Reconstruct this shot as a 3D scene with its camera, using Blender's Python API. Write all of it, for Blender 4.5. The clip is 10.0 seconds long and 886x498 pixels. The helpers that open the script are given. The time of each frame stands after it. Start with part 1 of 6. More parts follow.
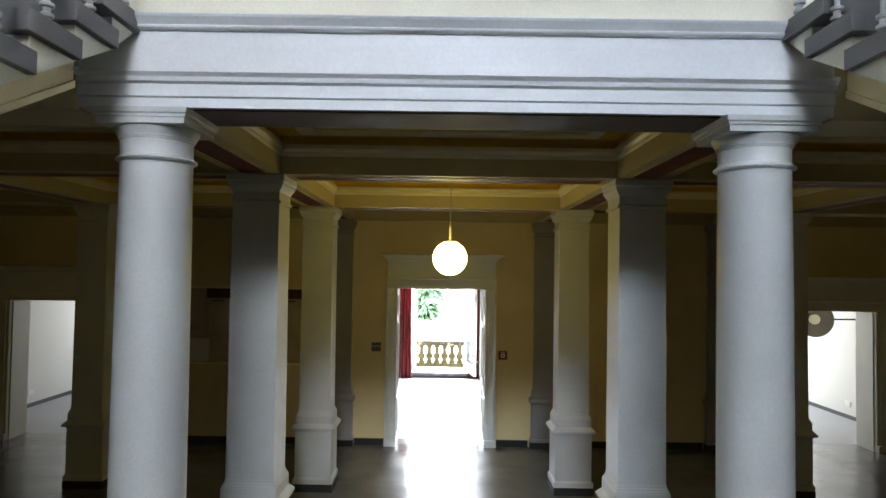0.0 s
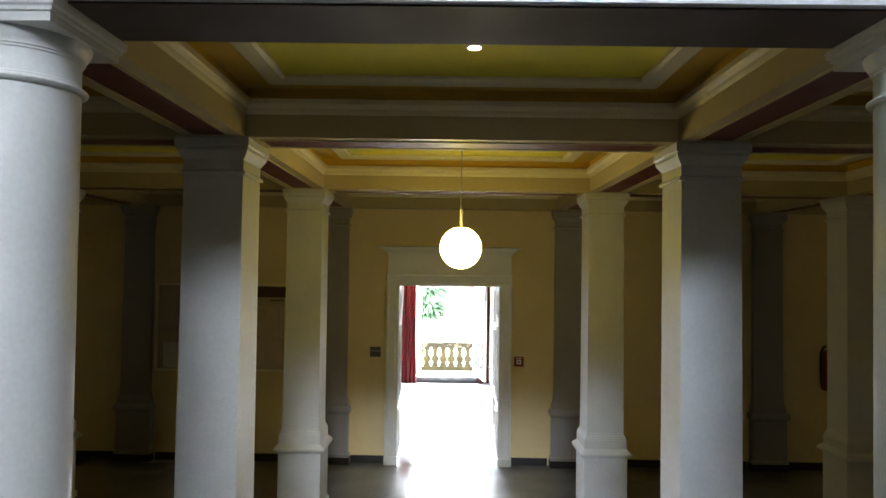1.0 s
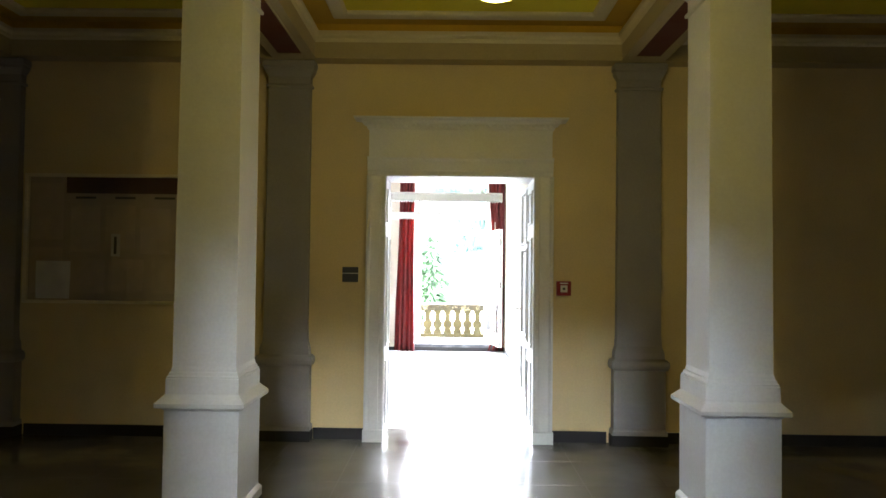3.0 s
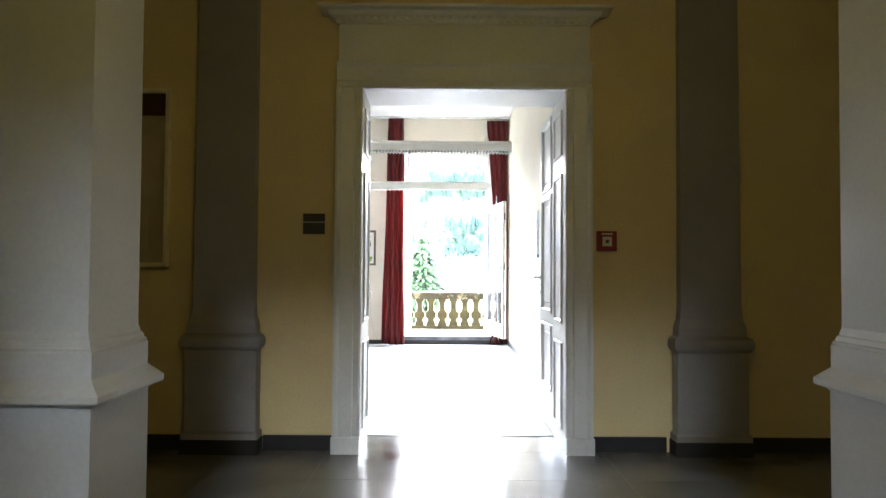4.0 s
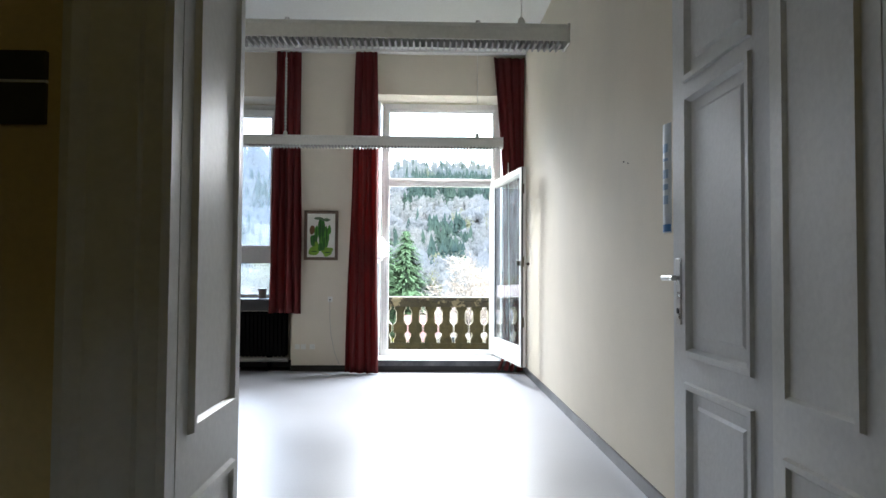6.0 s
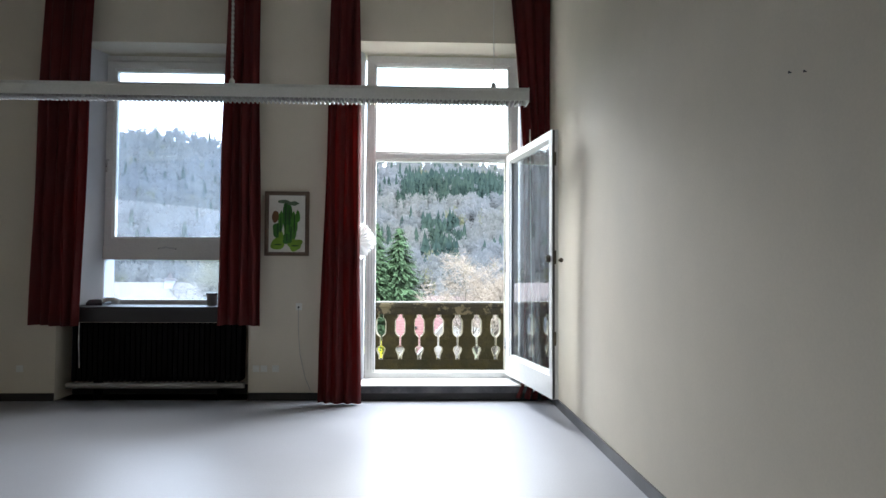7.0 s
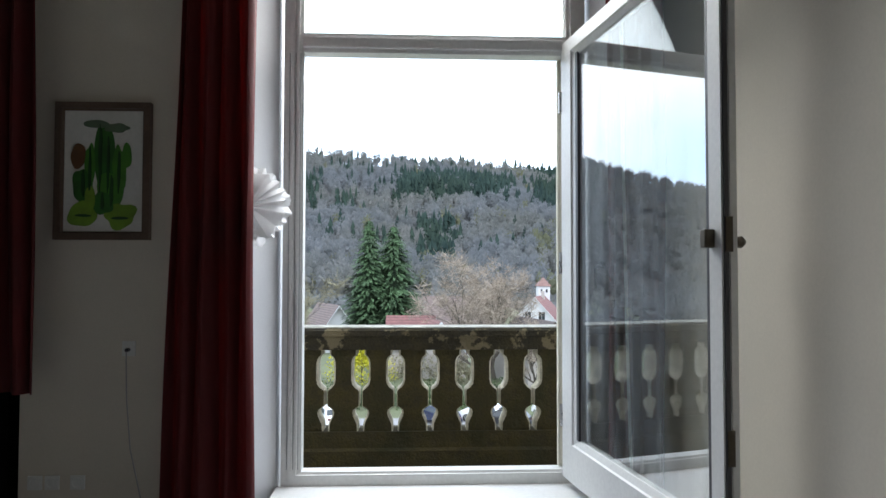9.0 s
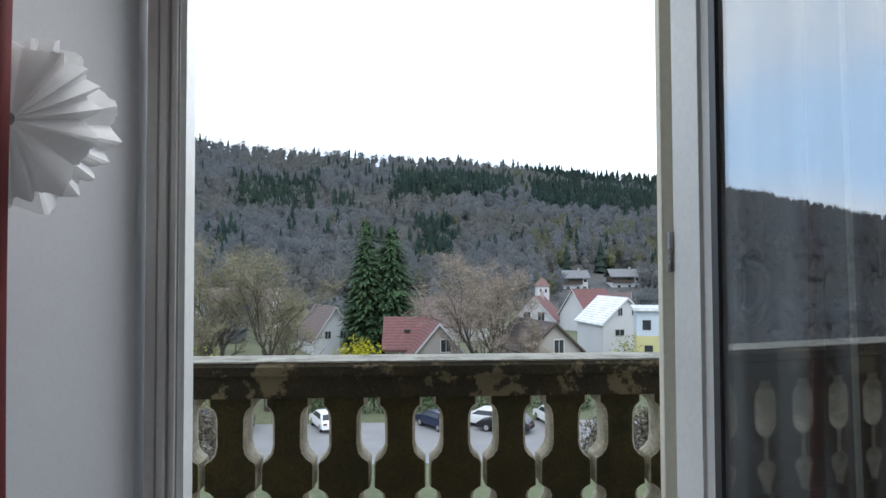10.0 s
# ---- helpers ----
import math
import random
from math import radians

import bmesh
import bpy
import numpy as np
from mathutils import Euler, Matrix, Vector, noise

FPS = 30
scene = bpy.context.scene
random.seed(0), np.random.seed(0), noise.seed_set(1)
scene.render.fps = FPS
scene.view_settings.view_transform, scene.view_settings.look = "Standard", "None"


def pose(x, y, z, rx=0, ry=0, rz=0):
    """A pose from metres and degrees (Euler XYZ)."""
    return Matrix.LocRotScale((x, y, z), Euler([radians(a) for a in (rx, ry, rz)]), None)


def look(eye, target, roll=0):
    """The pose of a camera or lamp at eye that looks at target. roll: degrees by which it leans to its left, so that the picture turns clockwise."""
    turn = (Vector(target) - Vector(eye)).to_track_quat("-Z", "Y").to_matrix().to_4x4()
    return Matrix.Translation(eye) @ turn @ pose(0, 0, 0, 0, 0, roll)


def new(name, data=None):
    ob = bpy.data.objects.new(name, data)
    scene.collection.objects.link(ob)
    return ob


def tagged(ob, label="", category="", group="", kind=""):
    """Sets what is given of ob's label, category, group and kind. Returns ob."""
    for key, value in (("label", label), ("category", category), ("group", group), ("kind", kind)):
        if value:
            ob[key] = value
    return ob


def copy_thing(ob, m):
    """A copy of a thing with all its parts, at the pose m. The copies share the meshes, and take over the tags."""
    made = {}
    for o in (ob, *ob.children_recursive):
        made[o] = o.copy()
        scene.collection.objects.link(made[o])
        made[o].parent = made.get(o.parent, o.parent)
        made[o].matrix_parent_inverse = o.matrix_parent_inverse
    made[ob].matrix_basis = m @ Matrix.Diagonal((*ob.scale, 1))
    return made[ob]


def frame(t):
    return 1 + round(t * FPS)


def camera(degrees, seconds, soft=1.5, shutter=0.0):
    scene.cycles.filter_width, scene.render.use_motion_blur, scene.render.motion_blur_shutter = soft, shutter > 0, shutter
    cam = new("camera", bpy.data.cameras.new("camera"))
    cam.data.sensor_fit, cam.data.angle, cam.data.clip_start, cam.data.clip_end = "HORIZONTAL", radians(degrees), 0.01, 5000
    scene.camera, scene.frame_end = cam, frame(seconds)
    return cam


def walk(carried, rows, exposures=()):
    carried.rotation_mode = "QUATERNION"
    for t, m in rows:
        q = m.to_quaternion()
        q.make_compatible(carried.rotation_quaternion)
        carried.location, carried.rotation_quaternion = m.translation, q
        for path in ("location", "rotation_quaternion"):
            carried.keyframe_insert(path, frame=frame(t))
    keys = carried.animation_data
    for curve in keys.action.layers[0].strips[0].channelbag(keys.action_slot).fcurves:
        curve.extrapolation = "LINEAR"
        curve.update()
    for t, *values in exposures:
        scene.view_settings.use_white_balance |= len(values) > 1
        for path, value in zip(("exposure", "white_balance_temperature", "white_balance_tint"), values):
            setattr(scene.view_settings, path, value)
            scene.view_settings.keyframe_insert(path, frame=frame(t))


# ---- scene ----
cam = camera(67.0, 10.0)
PATH = [
    (0, (0.014, 1.159, 2.545), (0.013, 3.158, 2.615), 0.8),
    (0.5, (0.004, 1.689, 2.542), (-0.007, 3.688, 2.611), 0.8),
    (1, (-0.014, 2.333, 2.497), (-0.032, 4.332, 2.563), 0.8),
    (1.5, (-0.053, 3.005, 2.321), (-0.071, 5.004, 2.392), 0.8),
    (2, (-0.072, 3.725, 2.094), (-0.086, 5.723, 2.164), 0.8),
    (2.5, (-0.023, 4.452, 1.818), (-0.058, 6.451, 1.882), 0.6),
    (3, (-0.084, 5.22, 1.5), (-0.105, 7.219, 1.557), 0.7),
    (3.2, (-0.109, 5.534, 1.384), (-0.123, 7.534, 1.436), 0.6),
    (4.5, (-0.149, 7.59, 1.084), (-0.137, 9.588, 1.164), 0.4),
    (5, (-0.163, 8.315, 1.078), (-0.147, 10.314, 1.157), 0.5),
    (6.5, (-0.229, 10.737, 1.118), (-0.156, 12.735, 1.184), 0.3),
    (7, (-0.239, 11.606, 1.118), (-0.163, 13.603, 1.182), 0.3),
    (7.5, (-0.224, 12.429, 1.12), (-0.143, 14.426, 1.183), 0.3),
    (8, (-0.188, 13.202, 1.121), (-0.105, 15.199, 1.185), 0.2),
    (8.5, (-0.159, 13.939, 1.12), (-0.072, 15.936, 1.184), 0.2),
    (9, (-0.115, 14.664, 1.117), (-0.027, 16.661, 1.18), 0.1),
    (9.5, (-0.101, 15.378, 1.107), (-0.009, 17.375, 1.17), -0.1),
    (10, (-0.075, 16.117, 1.107), (0.019, 18.113, 1.171), -0.2),
]
EXPOSURES = [(0.0, 4.1), (0.5, 4.3), (1.0, 4.42), (2.0, 4.52), (3.0, 4.7), (3.6, 4.3), (4.5, 3.5), (5.2, 2.7), (6.3, 1.87), (7.5, 1.12), (8.2, 0.87), (9.0, 0.14), (10.0, -0.7)]
walk(cam, [(t, look(eye, target, roll)) for t, eye, target, roll in PATH], EXPOSURES)

# ---- world and light ----
world = bpy.data.worlds.new("overcast_sky")
scene.world = world
world.use_nodes = True
wn = world.node_tree.nodes
sky = wn.new("ShaderNodeTexSky")
sky.sky_type, sky.sun_disc = "NISHITA", False
sky.sun_elevation, sky.sun_rotation = radians(48), radians(200)
sky.air_density, sky.dust_density, sky.ozone_density = 1.6, 6.0, 1.0
sky_soft = wn.new("ShaderNodeMixRGB")
sky_soft.inputs[0].default_value = 0.85
# broken cloud: bluish gaps between white banks
cloud, cloud_mix, cloud_co, cloud_map = (wn.new(k) for k in ("ShaderNodeTexNoise", "ShaderNodeMixRGB", "ShaderNodeTexCoord", "ShaderNodeMapRange"))
cloud.inputs["Scale"].default_value, cloud.inputs["Detail"].default_value = 3.2, 5
cloud_map.inputs[1].default_value, cloud_map.inputs[2].default_value = 0.40, 0.62
cloud_mix.inputs[1].default_value = (15.6, 19.4, 24.5, 1)
cloud_mix.inputs[2].default_value = (23.1, 24.8, 26.9, 1)
wl = world.node_tree.links
# a blue rift between two cloud banks low in the west
west, west_bend, west_low, west_high, west_side, west_band, west_mask, west_mix = (wn.new(k) for k in (
    "ShaderNodeVectorMath", "ShaderNodeMath", "ShaderNodeMapRange", "ShaderNodeMapRange", "ShaderNodeMapRange", "ShaderNodeMath", "ShaderNodeMath", "ShaderNodeMixRGB"))
west_split = wn.new("ShaderNodeSeparateXYZ")
west.operation, west.inputs[1].default_value = "DOT_PRODUCT", (-0.82, 0.57, 0.0)
west_bend.operation, west_bend.inputs[1].default_value = "MULTIPLY_ADD", 0.16
west_low.inputs[1].default_value, west_low.inputs[2].default_value = 0.155, 0.215
west_high.inputs[1].default_value, west_high.inputs[2].default_value = 0.375, 0.285
west_side.inputs[1].default_value, west_side.inputs[2].default_value = 0.90, 0.975
west_band.operation = west_mask.operation = "MULTIPLY"
west_mix.inputs[2].default_value = (13.5, 20.0, 29.0, 1)
wl.new(cloud_co.outputs["Generated"], west.inputs[0])
wl.new(cloud_co.outputs["Generated"], west_split.inputs[0])
wl.new(cloud.outputs[0], west_bend.inputs[0])
wl.new(west_split.outputs[2], west_bend.inputs[2])
wl.new(west_bend.outputs[0], west_low.inputs[0])
wl.new(west_bend.outputs[0], west_high.inputs[0])
wl.new(west.outputs["Value"], west_side.inputs[0])
wl.new(west_low.outputs[0], west_band.inputs[0])
wl.new(west_high.outputs[0], west_band.inputs[1])
wl.new(west_band.outputs[0], west_mask.inputs[0])
wl.new(west_side.outputs[0], west_mask.inputs[1])
wl.new(west_mask.outputs[0], west_mix.inputs[0])
wl.new(cloud_mix.outputs[0], west_mix.inputs[1])
wl.new(cloud_co.outputs["Generated"], cloud.inputs["Vector"])
wl.new(cloud.outputs[0], cloud_map.inputs[0])
wl.new(cloud_map.outputs[0], cloud_mix.inputs[0])
wl.new(west_mix.outputs[0], sky_soft.inputs[2])
wl.new(sky.outputs[0], sky_soft.inputs[1])
world.node_tree.links.new(sky_soft.outputs[0], wn["Background"].inputs[0])
wn["Background"].inputs[1].default_value = 0.15


def lamp(name, kind, m, energy, color=(1, 1, 1), size=1.0, size_y=None, spread=180):
    data = bpy.data.lights.new(name, kind)
    data.energy, data.color = energy, color
    if kind == "AREA":
        data.shape, data.size, data.size_y = "RECTANGLE", size, size_y or size
        data.spread = radians(spread)
    ob = new(name, data)
    ob.matrix_world = m
    return ob


sun = lamp("sun", "SUN", look((30, -60, 80), (0, 0, 0)), 1.35, (1.0, 0.97, 0.92))
sun.data.angle = radians(12)
# lamps adding to the daylight in the openings: stair window, balcony door's upper light, room window
lamp("stair_window_daylight", "AREA", look((0.05, -7.1, 8.25), (0.05, 7.6, 0.8)), 2.0, (0.90, 0.95, 1.0), 3.4, 2.2, 64)
lamp("transom_daylight", "AREA", look((0.0, 17.93, 2.62), (-0.7, 15.9, 0.0)), 35, (0.97, 0.98, 1.0), 1.15, 0.72, 100)
lamp("window_daylight", "AREA", look((-2.5, 17.58, 1.95), (-2.7, 15.2, 0.0)), 8, (0.97, 0.98, 1.0), 1.0, 1.9, 95)
# fill lamps added inside the windowless side rooms, in place of their daylight
lamp("side_room_fill", "AREA", look((-6.1, 15.9, 1.8), (-6.3, 12.0, 1.0)), 3.2, (0.97, 0.99, 1.0), 1.4, 1.6)
lamp("side_room_fill", "AREA", look((6.1, 15.9, 1.8), (6.3, 12.0, 1.0)), 9.5, (0.97, 0.99, 1.0), 1.4, 1.6)


# ---- materials ----
def material(name, color, rough=0.6, metal=0.0, scale=6.0, amount=0.10, fine=60.0, fine_amount=0.05, bump=0.02, rough_var=0.1,
             stain=None, stain_amount=0.0, stain_scale=1.5, spec=0.5, per_object=0.0, bump_big=0.0, edge=(0.48, 0.68)):
    """A painted, plastered or stone surface with patchiness at two scales and fine relief."""
    m = bpy.data.materials.new(name)
    m.use_nodes = True
    n, l = m.node_tree.nodes, m.node_tree.links
    b = n["Principled BSDF"]
    src = n.new("ShaderNodeNewGeometry").outputs["Position"]
    big = n.new("ShaderNodeTexNoise")
    big.inputs["Scale"].default_value, big.inputs["Detail"].default_value = scale, 6
    small = n.new("ShaderNodeTexNoise")
    small.inputs["Scale"].default_value, small.inputs["Detail"].default_value = fine, 3
    for t in (big, small):
        l.new(src, t.inputs["Vector"])
    def ramp(sock, lo, hi):
        r = n.new("ShaderNodeMapRange")
        r.inputs[1].default_value, r.inputs[2].default_value = 0.25, 0.75
        r.inputs[3].default_value, r.inputs[4].default_value = lo, hi
        l.new(sock, r.inputs[0])
        return r.outputs[0]
    a = ramp(big.outputs[0], 1 - amount, 1 + amount)
    c = ramp(small.outputs[0], 1 - fine_amount, 1 + fine_amount)
    mul = n.new("ShaderNodeMath"); mul.operation = "MULTIPLY"
    l.new(a, mul.inputs[0]); l.new(c, mul.inputs[1])
    val = mul.outputs[0]
    if per_object:
        info = n.new("ShaderNodeObjectInfo")
        r = n.new("ShaderNodeMapRange")
        r.inputs[3].default_value, r.inputs[4].default_value = 1 - per_object, 1 + per_object
        l.new(info.outputs["Random"], r.inputs[0])
        m2 = n.new("ShaderNodeMath"); m2.operation = "MULTIPLY"
        l.new(val, m2.inputs[0]); l.new(r.outputs[0], m2.inputs[1])
        val = m2.outputs[0]
    mix = n.new("ShaderNodeVectorMath"); mix.operation = "SCALE"
    mix.inputs[0].default_value = color
    l.new(val, mix.inputs["Scale"])
    col = mix.outputs[0]
    if stain is not None:
        sn = n.new("ShaderNodeTexNoise")
        sn.inputs["Scale"].default_value, sn.inputs["Detail"].default_value, sn.inputs["Roughness"].default_value = stain_scale, 7, 0.65
        l.new(src, sn.inputs["Vector"])
        r = n.new("ShaderNodeMapRange")
        r.inputs[1].default_value, r.inputs[2].default_value, r.inputs[4].default_value = *edge, stain_amount
        l.new(sn.outputs[0], r.inputs[0])
        mx = n.new("ShaderNodeMixRGB")
        mx.inputs[2].default_value = (*stain, 1)
        l.new(r.outputs[0], mx.inputs[0]); l.new(col, mx.inputs[1])
        col = mx.outputs[0]
    l.new(col, b.inputs["Base Color"])
    l.new(ramp(big.outputs[0], max(rough - rough_var, 0.02), min(rough + rough_var, 1)), b.inputs["Roughness"])
    b.inputs["Metallic"].default_value = metal
    b.inputs["Specular IOR Level"].default_value = spec
    if bump_big:
        bq = n.new("ShaderNodeBump")
        bq.inputs["Strength"].default_value, bq.inputs["Distance"].default_value = bump_big, 0.03
        l.new(big.outputs[0], bq.inputs["Height"])
        l.new(bq.outputs[0], b.inputs["Normal"])
    if bump:
        bp = n.new("ShaderNodeBump")
        bp.inputs["Strength"].default_value, bp.inputs["Distance"].default_value = bump * 10, 0.004
        l.new(small.outputs[0], bp.inputs["Height"])
        if bump_big:
            l.new(bq.outputs[0], bp.inputs["Normal"])
        l.new(bp.outputs[0], b.inputs["Normal"])
    return m


def emitter(name, color, strength):
    m = bpy.data.materials.new(name)
    m.use_nodes = True
    b = m.node_tree.nodes["Principled BSDF"]
    b.inputs["Base Color"].default_value = (*color, 1)
    b.inputs["Emission Color"].default_value = (*color, 1)
    b.inputs["Emission Strength"].default_value = strength
    return m


def glass(name, rough=0.0, tint=(0.96, 0.98, 0.97), ior=1.5):
    m = bpy.data.materials.new(name)
    m.use_nodes = True
    n, l = m.node_tree.nodes, m.node_tree.links
    n.remove(n["Principled BSDF"])
    t, g, mx, f = (n.new(k) for k in ("ShaderNodeBsdfTransparent", "ShaderNodeBsdfGlossy", "ShaderNodeMixShader", "ShaderNodeFresnel"))
    t.inputs[0].default_value = (*tint, 1)
    g.inputs["Roughness"].default_value = rough
    f.inputs[0].default_value = ior
    l.new(f.outputs[0], mx.inputs[0]); l.new(t.outputs[0], mx.inputs[1]); l.new(g.outputs[0], mx.inputs[2])
    l.new(mx.outputs[0], n["Material Output"].inputs[0])
    return m


WHITE = material("white_gloss_paint", (0.74, 0.74, 0.72), 0.38, scale=3, amount=0.05, bump=0.012)
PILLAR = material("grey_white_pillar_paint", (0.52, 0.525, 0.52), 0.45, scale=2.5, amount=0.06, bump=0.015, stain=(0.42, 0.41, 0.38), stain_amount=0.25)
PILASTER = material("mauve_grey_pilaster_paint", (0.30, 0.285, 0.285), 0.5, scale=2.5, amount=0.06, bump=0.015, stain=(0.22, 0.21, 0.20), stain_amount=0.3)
ENTAB = material("white_stucco", (0.63, 0.635, 0.65), 0.45, scale=3, amount=0.04, bump=0.012)
HALLWALL = material("yellow_cream_wall_paint", (0.73, 0.59, 0.32), 0.7, scale=1.2, amount=0.08, bump=0.03, stain=(0.56, 0.46, 0.24), stain_amount=0.3)
BEAM = material("cream_beam_paint", (0.43, 0.35, 0.19), 0.55, scale=2, amount=0.06)
OCHRE = material("ochre_ceiling_paint", (0.52, 0.325, 0.03), 0.7, scale=2, amount=0.08)
YELLOW = material("yellow_ceiling_paint", (0.70, 0.60, 0.03), 0.7, scale=2, amount=0.06)
CROWN = material("ivory_moulding_paint", (0.64, 0.57, 0.37), 0.5, scale=2, amount=0.05)
RED = material("dark_red_panel_paint", (0.10, 0.013, 0.011), 0.6, scale=3, amount=0.12)
SOFFITDARK = material("dark_brown_soffit", (0.045, 0.022, 0.016), 0.7, scale=3, amount=0.12)
# chosen this dark so that the unseen stairwell bounces little light
STAIRWALL = material("dark_unseen_stairwell_paint", (0.12, 0.12, 0.11), 0.75, scale=1.3, amount=0.06, bump=0.03)
CREAM = material("cream_wall_paint", (0.70, 0.66, 0.54), 0.75, scale=1.3, amount=0.05, bump=0.03)
ROOMWALL = material("ivory_plaster", (0.665, 0.608, 0.508), 0.8, scale=1.4, amount=0.05, fine=110, fine_amount=0.03, bump=0.006, stain=(0.50, 0.48, 0.41), stain_amount=0.22, stain_scale=0.9)
ROOMCEIL = material("white_ceiling_paint", (0.60, 0.60, 0.58), 0.8, scale=1.2, amount=0.03)
# cooler copy of the room plaster, the sky's tint put into its colour
REVEAL = material("reveal_plaster_sky_tint", (0.60, 0.60, 0.615), 0.75, scale=1.4, amount=0.05, fine=110, fine_amount=0.03, bump=0.006, stain=(0.46, 0.45, 0.44), stain_amount=0.22, stain_scale=0.9)
HALLFLOOR = material("grey_terrazzo", (0.14, 0.132, 0.12), 0.16, scale=1.6, amount=0.22, fine=140, fine_amount=0.22, bump=0.003, rough_var=0.06, stain=(0.11, 0.10, 0.09), stain_amount=0.5)
LINO = material("grey_linoleum", (0.285, 0.30, 0.335), 0.40, scale=0.9, amount=0.08, fine=90, fine_amount=0.05, bump=0.004, rough_var=0.09, spec=0.95, stain=(0.23, 0.235, 0.25), stain_amount=0.35, stain_scale=0.8, edge=(0.35, 0.80))
BASEBLACK = material("black_skirting", (0.014, 0.012, 0.012), 0.6, scale=4)
BASEGREY = material("grey_skirting", (0.065, 0.065, 0.07), 0.45, scale=4)
STONEDARK = material("dark_slate_tread", (0.105, 0.098, 0.098), 0.5, scale=5, amount=0.15)
IRON = material("dark_iron", (0.03, 0.035, 0.04), 0.4, metal=0.6, scale=20)
CURTAIN = material("dark_red_curtain_cloth", (0.092, 0.008, 0.008), 0.85, scale=5, amount=0.18, fine=260, fine_amount=0.2, bump=0.03)
cn, cl2 = CURTAIN.node_tree.nodes, CURTAIN.node_tree.links
tl, tm = cn.new("ShaderNodeBsdfTranslucent"), cn.new("ShaderNodeMixShader")
tl.inputs[0].default_value = (0.55, 0.03, 0.025, 1)
tm.inputs[0].default_value = 0.14
cl2.new(cn["Principled BSDF"].outputs[0], tm.inputs[1])
cl2.new(tl.outputs[0], tm.inputs[2])
cl2.new(tm.outputs[0], cn["Material Output"].inputs[0])
BLACKRAD = material("black_radiator_enamel", (0.003, 0.003, 0.0035), 0.95, scale=5, spec=0.1)
MOSS = material("mossy_stone", (0.050, 0.037, 0.009), 0.9, scale=14, amount=0.45, fine=90, fine_amount=0.35, bump=0.12, stain=(0.018, 0.020, 0.006), stain_amount=0.9, stain_scale=7, bump_big=0.6)
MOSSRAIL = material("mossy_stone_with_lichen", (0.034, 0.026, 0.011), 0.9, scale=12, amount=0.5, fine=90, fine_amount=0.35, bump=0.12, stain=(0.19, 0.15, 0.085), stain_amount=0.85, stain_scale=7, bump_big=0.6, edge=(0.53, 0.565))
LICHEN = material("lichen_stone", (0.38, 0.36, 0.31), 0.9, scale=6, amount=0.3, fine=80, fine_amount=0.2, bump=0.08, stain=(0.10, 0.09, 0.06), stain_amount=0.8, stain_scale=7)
GLASS = glass("clear_glass")
GLASS2 = glass("dusty_double_glazing", tint=(0.92, 0.94, 0.94))
gn, gl2 = GLASS2.node_tree.nodes, GLASS2.node_tree.links
gn.remove(gn["Fresnel"])
gn["Mix Shader"].inputs[0].default_value = 0.29       # two sheets seen at a slant
dust, film, dn, dm, mp, gp = (gn.new(k) for k in ("ShaderNodeMixShader", "ShaderNodeBsdfDiffuse", "ShaderNodeTexNoise", "ShaderNodeMapRange", "ShaderNodeMapping", "ShaderNodeNewGeometry"))
film.inputs[0].default_value = (0.66, 0.74, 0.80, 1)
mp.inputs["Scale"].default_value = (9, 9, 0.9)
dn.inputs["Scale"].default_value = 1.0
dm.inputs[1].default_value, dm.inputs[2].default_value, dm.inputs[3].default_value, dm.inputs[4].default_value = 0.40, 0.80, 0.01, 0.13
gl2.new(gp.outputs["Position"], mp.inputs[0])
gl2.new(mp.outputs[0], dn.inputs["Vector"])
gl2.new(dn.outputs[0], dm.inputs[0])
gl2.new(dm.outputs[0], dust.inputs[0])
gl2.new(gn["Mix Shader"].outputs[0], dust.inputs[1])
gl2.new(film.outputs[0], dust.inputs[2])
gl2.new(dust.outputs[0], gn["Material Output"].inputs[0])
GLASS3 = glass("hazy_unwashed_glass", tint=(0.74, 0.80, 0.87))
hn, hl = GLASS3.node_tree.nodes, GLASS3.node_tree.links
hmix, hfilm, hnoise, hmap, hgeo, hsc = (hn.new(k) for k in ("ShaderNodeMixShader", "ShaderNodeBsdfTranslucent", "ShaderNodeTexNoise", "ShaderNodeMapRange", "ShaderNodeNewGeometry", "ShaderNodeMapping"))
hfilm.inputs[0].default_value = (0.78, 0.85, 0.95, 1)
hsc.inputs["Scale"].default_value = (7, 7, 1.5)
hnoise.inputs["Detail"].default_value, hnoise.inputs["Scale"].default_value = 6, 1.0
hmap.inputs[1].default_value, hmap.inputs[2].default_value, hmap.inputs[3].default_value, hmap.inputs[4].default_value = 0.3, 0.75, 0.025, 0.065
hl.new(hgeo.outputs["Position"], hsc.inputs[0])
hl.new(hsc.outputs[0], hnoise.inputs["Vector"])
hl.new(hnoise.outputs[0], hmap.inputs[0])
hl.new(hmap.outputs[0], hmix.inputs[0])
hl.new(hn["Mix Shader"].outputs[0], hmix.inputs[1])
hl.new(hfilm.outputs[0], hmix.inputs[2])
hl.new(hmix.outputs[0], hn["Material Output"].inputs[0])
STEEL = material("brushed_steel", (0.55, 0.55, 0.54), 0.3, metal=1.0, scale=30, bump=0)
PIPEGREY = material("grey_pipe_enamel", (0.34, 0.33, 0.32), 0.5, scale=6)
PLASTIC = material("white_plastic", (0.72, 0.72, 0.68), 0.35, scale=10, amount=0.03, bump=0)
GLOBE = emitter("opal_glass_lit", (1.0, 0.80, 0.22), 1.2)


